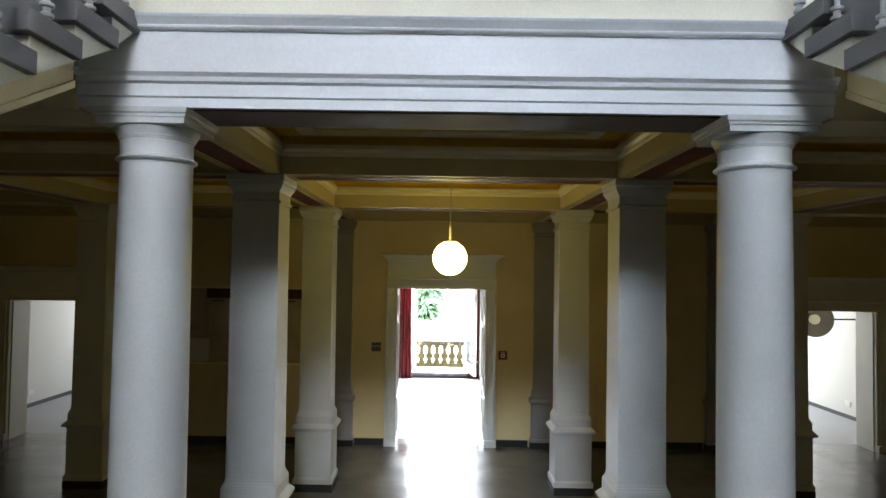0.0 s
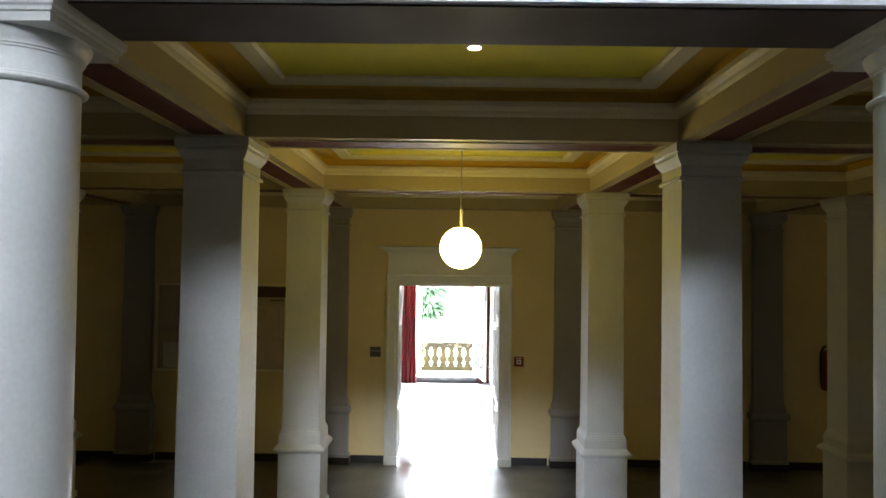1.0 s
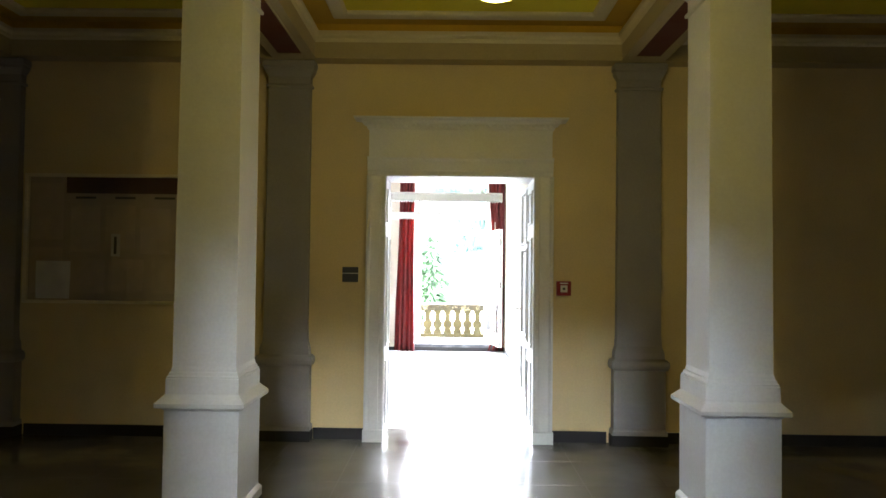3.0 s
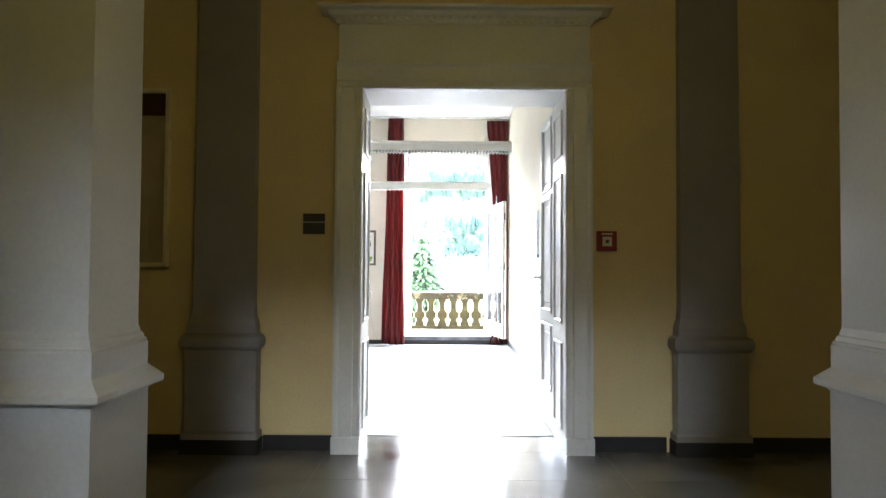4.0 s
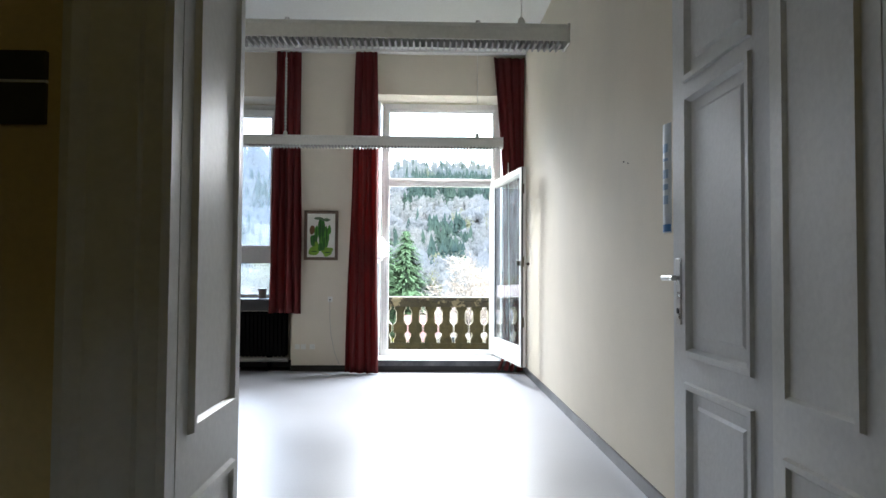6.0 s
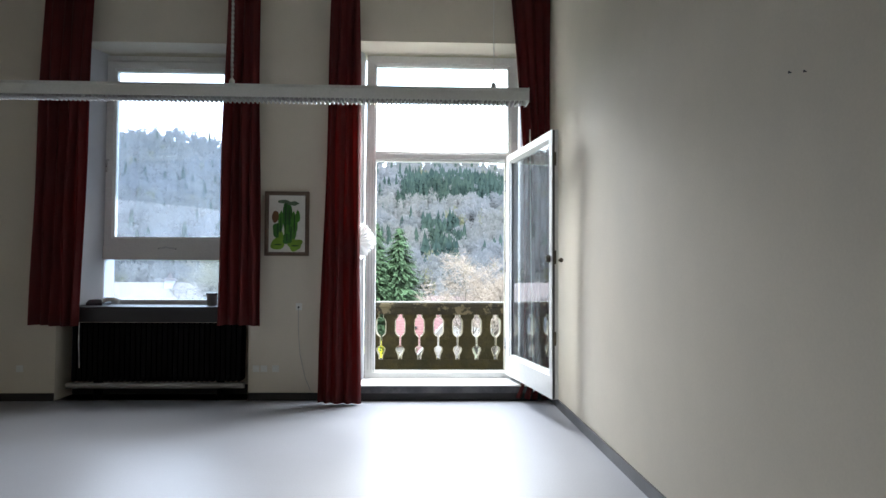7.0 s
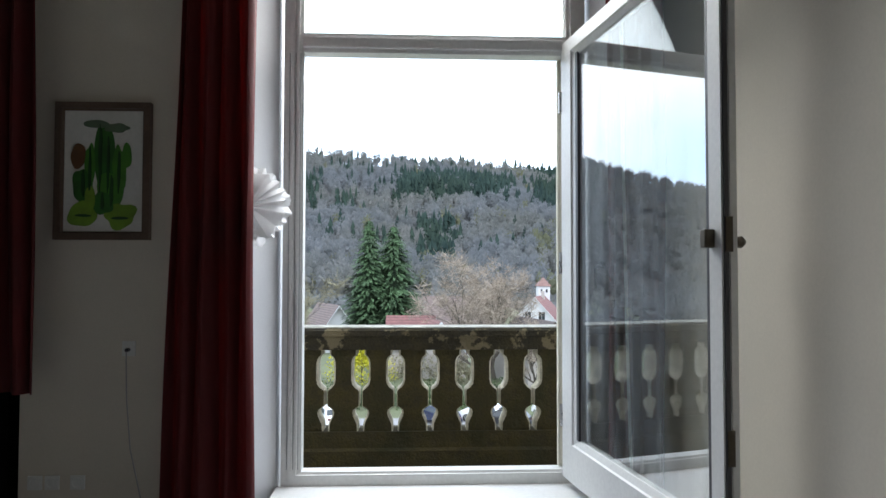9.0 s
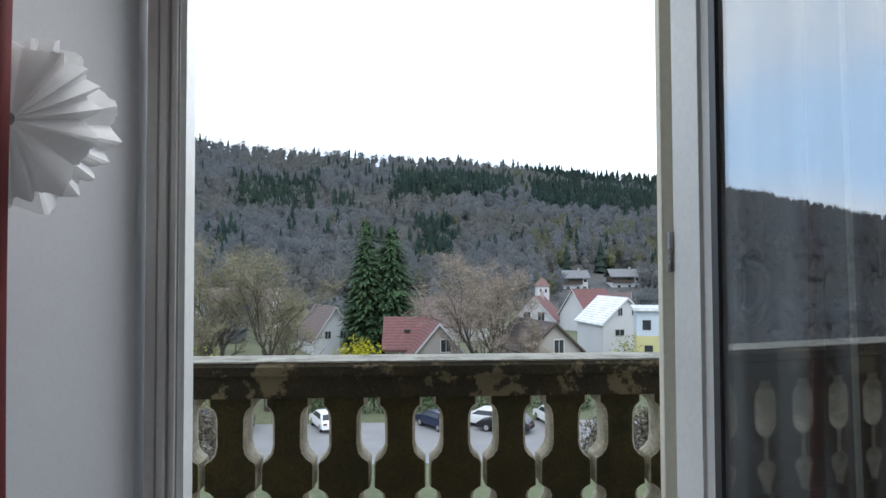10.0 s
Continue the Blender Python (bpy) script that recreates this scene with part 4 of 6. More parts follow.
for i, (x, z, rx, rz, mt) in enumerate(((0.005, 0.04, 0.040, 0.17, 0), (-0.055, 0.0, 0.022, 0.11, 1), (0.065, 0.01, 0.026, 0.10, 1), (-0.10, 0.06, 0.030, 0.05, 3), (0.09, 0.06, 0.022, 0.05, 1), (-0.085, -0.06, 0.035, 0.07, 0), (0.03, -0.08, 0.05, 0.08, 1),
                                        (-0.08, -0.175, 0.058, 0.05, 2), (0.07, -0.18, 0.062, 0.05, 2), (0.0, -0.13, 0.045, 0.045, 0), (-0.03, 0.19, 0.05, 0.016, 4), (0.05, 0.175, 0.05, 0.018, 4), (-0.05, -0.12, 0.02, 0.06, 2))):
    blob(x, z, rx, rz, (GREENS + [RUST, SHADE])[mt], i, 0.0004 * i)
DARKGREEN = material("dark_green_brush_strokes", (0.012, 0.06, 0.012), 0.7, scale=14, amount=0.3)
for i, (x, z, rx, rz) in enumerate(((-0.012, 0.06, 0.006, 0.13), (0.02, 0.02, 0.005, 0.11), (-0.052, 0.0, 0.005, 0.09), (0.063, 0.0, 0.006, 0.08), (-0.078, -0.05, 0.007, 0.05), (0.035, -0.08, 0.007, 0.06), (-0.075, -0.18, 0.03, 0.006), (0.07, -0.19, 0.035, 0.006), (0.0, -0.125, 0.006, 0.035))):
    blob(x, z, rx, rz, DARKGREEN, 40 + i, 0.006 + 0.0002 * i)

# pleated white rosette beside the curtain
TULLE = material("white_crepe", (0.86, 0.86, 0.86), 0.75, scale=30, amount=0.05)
tn = TULLE.node_tree
tl2, tm2 = tn.nodes.new("ShaderNodeBsdfTranslucent"), tn.nodes.new("ShaderNodeMixShader")
tl2.inputs[0].default_value, tm2.inputs[0].default_value = (0.9, 0.9, 0.9, 1), 0.6
tn.links.new(tn.nodes["Principled BSDF"].outputs[0], tm2.inputs[1])
tn.links.new(tl2.outputs[0], tm2.inputs[2])
tn.links.new(tm2.outputs[0], tn.nodes["Material Output"].inputs[0])
rs = thing("rosette", (-0.757, 17.305, 1.366), "crumpled white pleated paper rosette in two layers behind the curtain edge", "rosette")


def fan(name, radius, y, seed, teeth, jag, label):
    """One pleated paper disc with a torn, toothed edge."""
    rnd = random.Random(seed)
    n = 120
    wob = [rnd.uniform(-1, 1) for _ in range(n)]
    bm = bmesh.new()
    vs = []
    for f in (0.04, 0.3, 0.6, 0.85, 1.0):
        lp = []
        for k in range(n):
            a = 2 * math.pi * k / n
            u = a * teeth / (2 * math.pi) + 0.5 * math.sin(a * 3 + seed)
            tri = abs((u % 1.0) * 2 - 1)
            r = radius * f * (1 + jag * (tri - 0.5) * f ** 4 + 0.045 * math.sin(5 * a + seed) * f + 0.02 * wob[k] * f ** 6)
            d = 0.024 * (tri - 0.5) * f + 0.008 * math.sin(2 * a + seed) * f
            lp.append(bm.verts.new((r * math.cos(a), y - 0.012 * (1 - f) + d, r * math.sin(a))))
        vs.append(lp)
    for p, q in zip(vs, vs[1:]):
        for k in range(n):
            bm.faces.new((p[k], p[(k + 1) % n], q[(k + 1) % n], q[k]))
    bm.faces.new(vs[0])
    ob = part(name, bm, TULLE, rs, label)
    so = ob.modifiers.new("thickness", "SOLIDIFY")
    so.thickness = 0.0012
    return ob


fan("front_disc", 0.140, -0.012, 5, 15, 0.13, "front pleated paper disc with toothed edge")
fan("back_disc", 0.150, 0.022, 8, 17, 0.10, "rear pleated paper disc")
part("pin", lathe([(0.004, 0.0), (0.012, 0.002), (0.008, 0.008)], 12), PIPEGREY, rs, "grey centre pin").matrix_basis = pose(0, -0.028, 0, 90, 0, 0)

# door leaf standing open at the middle doorway
dl = thing("door_leaf", (DR + 0.005, BACK + 0.004, 0), "grey-white panelled double-door leaf standing open into the room", "door")
DW = material("grey_white_door_paint", (0.62, 0.63, 0.64), 0.4, scale=3, amount=0.05)
LW, LT = 0.652, 0.042
b = bmesh.new()
rails = [(0.01, 0.29), (0.745, 0.85), (1.69, 1.75), (2.25, 2.285)]
box(b, 0, LT, 0, 0.105, 0.01, 2.285)
box(b, 0, LT, LW - 0.115, LW, 0.01, 2.285)
for z0, z1 in rails:
    box(b, 0, LT, 0.105, LW - 0.115, z0, z1)
part("leaf_frame", b, DW, dl, bevel=0.0)
for (a0, a1), (b0_, b1) in zip(rails, rails[1:]):
    bm = bmesh.new()
    y0, y1, z0, z1 = 0.105, LW - 0.115, a1, b0_
    for sx, xf in ((-1, 0.0), (1, LT)):
        loops = [[(xf + sx * d, y0 + o, z0 + o), (xf + sx * d, y1 - o, z0 + o), (xf + sx * d, y1 - o, z1 - o), (xf + sx * d, y0 + o, z1 - o)] for o, d in ((-0.012, 0.0), (-0.008, 0.010), (0.010, 0.010), (0.020, -0.010), (0.055, -0.012), (0.065, -0.006))]
        rings(bm, loops, cap=False)
        bm.faces.new([bm.verts.new(p) for p in loops[-1]])
    part("panel", bm, DW, dl)
part("handle_plate", boxes((-0.007, 0.0, LW - 0.075, LW - 0.035, 0.94, 1.16)), STEEL, dl, "brushed metal long plate", bevel=0.002)
part("handle", tube([(0, LW - 0.055, 1.095), (-0.052, LW - 0.055, 1.095), (-0.06, LW - 0.065, 1.095), (-0.062, LW - 0.165, 1.095)], 0.0095, 10), STEEL, dl, "brushed metal lever", smooth=True)
part("keyhole", lathe([(0.010, 0), (0.010, 0.002), (0.004, 0.003)], 12), IRON, dl).matrix_basis = pose(-0.007, LW - 0.055, 0.985, 0, -90, 0)
nt = thing("paper_notice", (DR - 0.002, BACK + LW + 0.02, 1.25), "white paper strip with a blue lower edge taped to the door", "notice")
bm = bmesh.new()
rings(bm, [[(-0.004 - 0.010 * math.sin(u * 2.6), -0.03 + 0.062 * u, z) for u in (0, 0.25, 0.5, 0.75, 1.0)] + [(-0.006 - 0.010 * math.sin(u * 2.6), -0.03 + 0.062 * u, z) for u in (1.0, 0.75, 0.5, 0.25, 0)] for z in (0.0, 0.38)])
part("sheet", bm, material("pale_blue_paper", (0.62, 0.70, 0.78), 0.5, scale=10, amount=0.08), nt)
BLUE = material("blue_print", (0.05, 0.22, 0.55), 0.5, scale=20)
PALEBLUE = material("pale_blue_print", (0.30, 0.46, 0.66), 0.5, scale=20)
bm = bmesh.new()
rings(bm, [[(-0.0062 - 0.010 * math.sin(u * 2.6), -0.029 + 0.060 * u, z) for u in (0, 0.25, 0.5, 0.75, 1.0)] + [(-0.007 - 0.010 * math.sin(u * 2.6), -0.029 + 0.060 * u, z) for u in (1.0, 0.75, 0.5, 0.25, 0)] for z in (0.004, 0.03)])
part("blue_strip", bm, BLUE, nt, "blue printed strip")
for z0, z1 in ((0.10, 0.13), (0.15, 0.17), (0.19, 0.22), (0.25, 0.26), (0.28, 0.31)):
    bm = bmesh.new()
    rings(bm, [[(-0.0062 - 0.010 * math.sin(u * 2.6), -0.029 + 0.060 * u, z) for u in (0.2, 0.4, 0.6, 0.8)] + [(-0.007 - 0.010 * math.sin(u * 2.6), -0.029 + 0.060 * u, z) for u in (0.8, 0.6, 0.4, 0.2)] for z in (z0, z1)])
    part("print_bar", bm, PALEBLUE, nt, "unreadable pale blue printed line")

# wall fittings in the hall
sg = thing("door_sign", (-0.957, WALL, 1.434), "dark grey door sign in two tiers with a light gap", "sign")
SIGN = material("dark_grey_sign_plastic", (0.05, 0.05, 0.052), 0.35, scale=20)
part("plate", boxes((-0.07, 0.07, -0.012, 0, -0.066, 0.008)), SIGN, sg, bevel=0.002)
part("plate", boxes((-0.07, 0.07, -0.012, 0, 0.014, 0.066)), SIGN, sg, bevel=0.002)
part("strip", boxes((-0.07, 0.07, -0.008, 0, 0.009, 0.0135)), PLASTIC, sg, "light strip")
al = thing("fire_alarm_box", (0.912, WALL, 1.335), "red break-glass fire alarm box with a white centre", "fire alarm")
REDP = material("red_plastic", (0.24, 0.012, 0.014), 0.35, scale=20)
part("housing", boxes((-0.063, 0.063, -0.035, 0, -0.063, 0.063)), REDP, al, bevel=0.005)
part("glass_plate", boxes((-0.03, 0.03, -0.037, -0.034, -0.033, 0.027)), PLASTIC, al, "white centre plate")
part("button", lathe([(0.012, 0), (0.012, 0.004), (0.006, 0.006)], 14), SIGN, al, "black button").matrix_basis = pose(0, -0.037, -0.003, 90, 0, 0)
part("caption", boxes((-0.035, 0.035, -0.0365, -0.034, 0.040, 0.050)), PLASTIC, al, "white caption bar")
# notice board behind glass
nb = thing("notice_board", (-2.855, WALL, 1.722), "glazed notice board with pinned sheets and a dark red header", "notice board")
BFRAME = material("aluminium_frame", (0.80, 0.72, 0.52), 0.4, metal=0.0, scale=12)
BROWN = material("dark_red_board", (0.07, 0.018, 0.012), 0.6, scale=8)
BOARDPAPER = material("yellowed_paper", (0.56, 0.46, 0.35), 0.85, scale=7, amount=0.16)
SHOWGLASS = glass("show_case_glass", tint=(0.97, 0.97, 0.96))
SHOWGLASS.node_tree.nodes.remove(SHOWGLASS.node_tree.nodes["Fresnel"])
SHOWGLASS.node_tree.nodes["Mix Shader"].inputs[0].default_value = 0.05
FELT = material("grey_beige_board", (0.50, 0.41, 0.31), 0.85, scale=6)
part("frame", frame_bm(-0.975, 0.975, -0.57, 0.57, 0.028, -0.05, -0.002), BFRAME, nb)
part("backing", boxes((-0.95, 0.95, -0.012, -0.003, -0.545, 0.545)), FELT, nb)
part("header", boxes((-0.62, 0.948, -0.02, -0.0125, 0.40, 0.543)), BROWN, nb, "dark red header strip")
for x, z, w, h in ((-0.79, 0.24, 0.14, 0.25), (-0.79, -0.28, 0.14, 0.20), (-0.45, 0.08, 0.13, 0.20), (-0.14, 0.10, 0.13, 0.19), (0.17, 0.07, 0.13, 0.2), (0.48, 0.1, 0.13, 0.19), (0.78, 0.08, 0.13, 0.2),
                   (-0.42, -0.33, 0.15, 0.15), (-0.08, -0.32, 0.15, 0.14), (0.3, -0.33, 0.15, 0.15), (0.68, -0.32, 0.16, 0.15)):
    part("sheet", boxes((x - w, x + w, -0.0155, -0.0125, z - h, z + h)), BOARDPAPER, nb, "faded paper sheet")
for x in (-0.45, -0.10, 0.25, 0.60):
    part("caption", boxes((x - 0.09, x + 0.09, -0.0155, -0.0125, 0.352, 0.372)), SIGN, nb, "unreadable caption bar")
part("pane", boxes((-0.95, 0.95, -0.040, -0.036, -0.545, 0.545)), SHOWGLASS, nb, "reflecting glass front").visible_shadow = False

# curled plastic sleeve and a small card behind the glass
SLEEVE = material("glossy_clear_sleeve", (0.85, 0.86, 0.86), 0.08, scale=9, amount=0.1, bump=0)
bm = bmesh.new()
rings(bm, [[(-0.87 + 0.30 * u, -0.0165 - 0.012 * math.sin(u * 4.5 + z * 5) ** 2, z) for u in (0, 0.17, 0.33, 0.5, 0.67, 0.83, 1.0)] + [(-0.87 + 0.30 * u, -0.0155 - 0.012 * math.sin(u * 4.5 + z * 5) ** 2, z) for u in (1.0, 0.83, 0.67, 0.5, 0.33, 0.17, 0)] for z in (-0.53, -0.45, -0.37, -0.29, -0.20)])
part("plastic_sleeve", bm, SLEEVE, nb, "curled glossy plastic sleeve", smooth=True)
part("card", boxes((-0.215, -0.135, -0.0185, -0.016, -0.155, 0.045)), PAPER, nb, "small white card")
part("card_bar", boxes((-0.19, -0.165, -0.0195, -0.0186, -0.135, 0.02)), SIGN, nb, "dark bar on the card")

for y_, z_ in ((13.637, 1.742), (13.555, 1.721), (12.944, 1.722)):
    nl = thing("nail", (RX1, y_, z_), "small dark iron nail in the bare plaster wall", "nail", "nails in the side wall")
    part("shank", tube([(0, 0, 0), (-0.007, 0, 0.001)], 0.002, 6), IRON, nl)
    part("head", lathe([(0.0045, 0), (0.0045, 0.0015), (0.002, 0.002)], 8), IRON, nl).matrix_basis = pose(-0.007, 0, 0.001, 0, -90, 0)

# fire extinguisher on its wall hook
fe = thing("fire_extinguisher", (4.87, WALL - 0.125, 1.04), "red fire extinguisher with pale label and black hose on wall", "fire extinguisher")
REDDARK = material("dark_red_enamel", (0.16, 0.014, 0.014), 0.35, scale=12)
part("cylinder", lathe([(0.085, 0.0), (0.098, 0.012), (0.10, 0.03), (0.10, 0.44), (0.092, 0.475), (0.065, 0.505), (0.032, 0.52), (0.026, 0.545)], 28), REDDARK, fe, "red enamelled pressure cylinder", smooth=True)
part("valve", lathe([(0.028, 0.545), (0.03, 0.55), (0.03, 0.585), (0.018, 0.59)], 14), IRON, fe, "black valve block")
part("lever", boxes((-0.014, 0.014, -0.10, 0.03, 0.592, 0.606), (-0.012, 0.012, -0.09, 0.02, 0.57, 0.58)), IRON, fe, "black squeeze lever", bevel=0.003)
part("hose", tube([(-0.02, -0.02, 0.565), (-0.09, -0.03, 0.56), (-0.128, -0.03, 0.48), (-0.132, -0.03, 0.30), (-0.128, -0.03, 0.12), (-0.115, -0.03, 0.05)], 0.014, 8), IRON, fe, "black rubber hose", smooth=True)
lab = bmesh.new()
rings(lab, [[(rr_ * math.sin(k * 0.22 - 0.55), -rr_ * math.cos(k * 0.22 - 0.55), z) for rr_, ks in ((0.1015, range(6)), (0.1005, range(5, -1, -1))) for k in ks] for z in (0.07, 0.34)])
part("label_plate", lab, material("pale_red_label", (0.36, 0.15, 0.14), 0.5, scale=9), fe, "pale red printed label")
part("bracket", boxes((-0.03, 0.03, 0.095, 0.122, 0.30, 0.42)), IRON, fe, "black wall bracket")

# sockets and cable on the pier
for x in (-3.588, -1.613, -1.546, -1.447):
    so_ = thing("wall_socket", (x, RY1, 0.27), "cream wall socket low on the window wall", "socket", "sockets on the window wall")
    part("plate", boxes((-0.028, 0.028, -0.008, 0, -0.028, 0.028)), PLASTIC, so_, bevel=0.002)
    part("insert", lathe([(0.02, 0), (0.02, 0.003), (0.016, 0.001)], 16), PLASTIC, so_).matrix_basis = pose(0, -0.008, 0, 90, 0, 0)
cs = thing("aerial_socket", (-1.255, RY1, 0.80), "cream wall outlet with a thin cable hanging to the floor", "socket")
part("plate", boxes((-0.026, 0.026, -0.009, 0, -0.030, 0.030)), PLASTIC, cs, bevel=0.002)
part("plug", lathe([(0.008, 0), (0.008, 0.02), (0.004, 0.026)], 10), IRON, cs).matrix_basis = pose(0, -0.009, -0.004, 90, 0, 0)
part("cable", tube([(0, -0.03, -0.006), (0.002, -0.034, -0.05), (0.0, -0.02, -0.2), (0.015, -0.014, -0.4), (0.06, -0.014, -0.6), (0.11, -0.016, -0.72)], 0.0026, 6), PIPEGREY, cs, "thin grey cable", smooth=True)
# things on the sill
pt = thing("small_pot", (-2.05, 17.60, 0.80), "small grey pot with a dark rim on the sill", "pot")
part("pot", lathe([(0.035, 0), (0.042, 0.002), (0.044, 0.08), (0.046, 0.09), (0.04, 0.09)], 18), PIPEGREY, pt, smooth=True)
part("rim", lathe([(0.036, 0.09), (0.048, 0.09), (0.048, 0.108), (0.036, 0.112)], 18), SIGN, pt, "dark rim")
cl_ = thing("desk_phone", (-3.03, 17.60, 0.80), "dark telephone with a light handset lying on the sill", "telephone")
part("base", square_loft([(0, 0), (0, 0.02), (-0.02, 0.05)], 0.07, 0.09), SIGN, cl_, bevel=0.004)
part("handset", tube([(0.05, -0.04, 0.03), (0.09, -0.04, 0.05), (0.15, -0.04, 0.05), (0.19, -0.04, 0.03)], 0.02, 8), PLASTIC, cl_, "light handset", smooth=True)
# ---- side rooms, seen through the outer doors ----
for s, x0, x1 in ((-1, HX0, -4.85), (1, 4.85, HX1 - 0.1)):
    structure("floor_side_room", boxes((x0, x1, BACK, RY1, -0.2, 0.0)), LINO, "light grey linoleum floor", "floor")
    structure("ceiling_side_room", boxes((x0, x1, BACK, RY1, 3.4, 3.6)), ROOMCEIL, "white ceiling", "ceiling")
    xo = HX0 - 0.15 if s < 0 else HX1 - 0.1
    structure("wall_side_room", boxes((xo, xo + 0.15, BACK, RY1, 0, 3.4)), ROOMCEIL, "white painted side room wall", "wall")
    xi = x1 if s < 0 else x0 - 0.15
    structure("wall_side_room_inner", boxes((xi, xi + 0.15, BACK, RY1, 0, 3.4)), ROOMCEIL, "white painted side room wall", "wall")
    xb = HX0 + 0.002 if s < 0 else HX1 - 0.1 - 0.014
    structure("baseboard", boxes((xb, xb + 0.012, BACK, RY1, 0, 0.07)), BASEGREY, "grey skirting", "skirting")
    so_ = thing("wall_socket", (HX0 + 0.002 if s < 0 else HX1 - 0.102, 13.4, 0.27), "white wall socket above the skirting", "socket", "side room sockets")
    part("plate", boxes(*(((0, 0.01, -0.08, 0.08, -0.04, 0.04),) if s < 0 else ((-0.01, 0, -0.08, 0.08, -0.04, 0.04),))), PLASTIC, so_, bevel=0.002)
ds = thing("wall_dish", (7.395, 13.0, 1.814), "round dark grey dish with a white hub on a wall bracket", "wall dish")
part("dish", lathe([(0.02, 0.0), (0.20, 0.012), (0.29, 0.05), (0.31, 0.07), (0.30, 0.075), (0.19, 0.03), (0.02, 0.02)], 40), material("grey_dish_paint", (0.13, 0.13, 0.135), 0.5, scale=10), ds, smooth=True).matrix_basis = pose(-0.862, -0.05, 0, 90, 0, -15)
part("hub", lathe([(0.09, 0.0), (0.09, 0.02), (0.05, 0.035)], 24), PLASTIC, ds, "white hub").matrix_basis = pose(-0.865, -0.08, 0, 90, 0, -15)
part("bracket", tube([(-0.86, -0.04, 0), (0.0, 0.03, 0)], 0.015), IRON, ds)

# ---- balcony ----
structure("balcony_floor", boxes((-1.9, 2.0, OUT, 18.78, -0.25, -0.06)), LICHEN, "weathered stone balcony slab", "balcony")
# pale stone for the gap sides, lightened further for sky light on them
LITSTONE = material("weathered_stone_lit_sides", (0.58, 0.53, 0.43), 0.9, scale=16, amount=0.3, fine=90, fine_amount=0.25, bump=0.1, stain=(0.24, 0.22, 0.11), stain_amount=0.6, stain_scale=11)
SP = 0.1965
bal = thing("balustrade", (0, 18.56, 0), "mossy weathered stone balustrade with vase balusters", "balustrade")
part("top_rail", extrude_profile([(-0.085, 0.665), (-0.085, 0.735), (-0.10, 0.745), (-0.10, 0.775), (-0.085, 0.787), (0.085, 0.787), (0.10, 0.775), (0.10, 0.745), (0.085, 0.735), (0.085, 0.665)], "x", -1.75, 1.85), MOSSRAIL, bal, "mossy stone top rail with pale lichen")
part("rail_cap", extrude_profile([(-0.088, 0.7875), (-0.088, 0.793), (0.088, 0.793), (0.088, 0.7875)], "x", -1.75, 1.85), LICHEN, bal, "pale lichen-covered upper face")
part("bottom_rail", extrude_profile([(-0.095, -0.06), (-0.095, 0.10), (-0.08, 0.115), (-0.08, 0.205), (0.08, 0.205), (0.08, 0.115), (0.095, 0.10), (0.095, -0.06)], "x", -1.75, 1.85), MOSS, bal)
k0 = 0.003253
gap = [(618, 17.5), (627, 17.5), (630, 25), (634, 30), (640, 33), (650, 33.5), (670, 33.5), (678, 30), (684, 21), (688, 9), (691, 7), (716, 7), (718, 16), (722, 26), (727, 29), (733, 27), (739, 21), (747, 14), (759, 13)]
vase = [((60.4 - w) / 2 * k0, 0.664 - (y - 618) * k0) for y, w in gap]
vase = [(0.0865, 0.204)] + [(r, z) for r, z in reversed(vase)] + [(0.0865, 0.667)]
v0 = None
for k in range(-8, 9):
    x = -0.0185 + SP / 2 + k * SP
    if x > 1.75:
        continue
    if v0 is None:
        b = bmesh.new()
        d_ = 0.062
        loops = []
        for r, z in vase:
            c_ = max(0.0, min(0.009, 0.35 * (SP / 2 - r)))
            loops.append([(-r, -d_, z), (r, -d_, z), (r + c_, -d_ + 0.012, z), (r + c_, d_ - 0.012, z), (r, d_, z), (-r, d_, z), (-r - c_, d_ - 0.012, z), (-r - c_, -d_ + 0.012, z)])
        rings(b, loops)
        # faces inside the gaps take the lightened stone
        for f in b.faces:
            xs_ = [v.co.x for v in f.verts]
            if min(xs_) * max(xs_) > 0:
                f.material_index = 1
        v0 = part("baluster", b, [MOSS, LITSTONE], bal)
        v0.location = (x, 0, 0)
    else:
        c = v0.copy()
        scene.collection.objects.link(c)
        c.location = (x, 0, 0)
for x in (-1.86, 1.96):
    part("end_post", square_loft([(0, -0.06), (0, 0.74), (0.02, 0.75), (0.02, 0.80), (-0.02, 0.82)], 0.12, 0.12), MOSS, bal).location = (x, 0, 0)

# ---- outside ----
GRASS = material("spring_grass", (0.085, 0.100, 0.050), 0.9, scale=0.12, amount=0.3, fine=2.0, fine_amount=0.25, bump=0.0, stain=(0.11, 0.10, 0.05), stain_amount=0.5, stain_scale=0.05)
LITTER = material("leaf_litter", (0.075, 0.075, 0.075), 0.95, scale=0.05, amount=0.3, fine=1.0, fine_amount=0.2, bump=0.0)
GZ0 = -11.6


def ground_z(x, y):
    z = GZ0
    if y > 255:
        t = min((y - 255) / 385, 1.0)
        xc = max(min(x, 400), -420)
        crest = 93 - (0.13 if xc < 0 else 0.048) * max(xc, -230) + 4 * math.sin(x * 0.017 + 1)
        if x < -230:
            crest -= min((-230 - x) * 0.095, 110)
        if x < -605:
            crest -= min((-605 - x) * 0.50, 45)
        z += (crest - GZ0) * (t ** 1.12) + 5 * math.sin(x * 0.02 + y * 0.013) * min(t * 4, 1) * (1 - t)
    return z


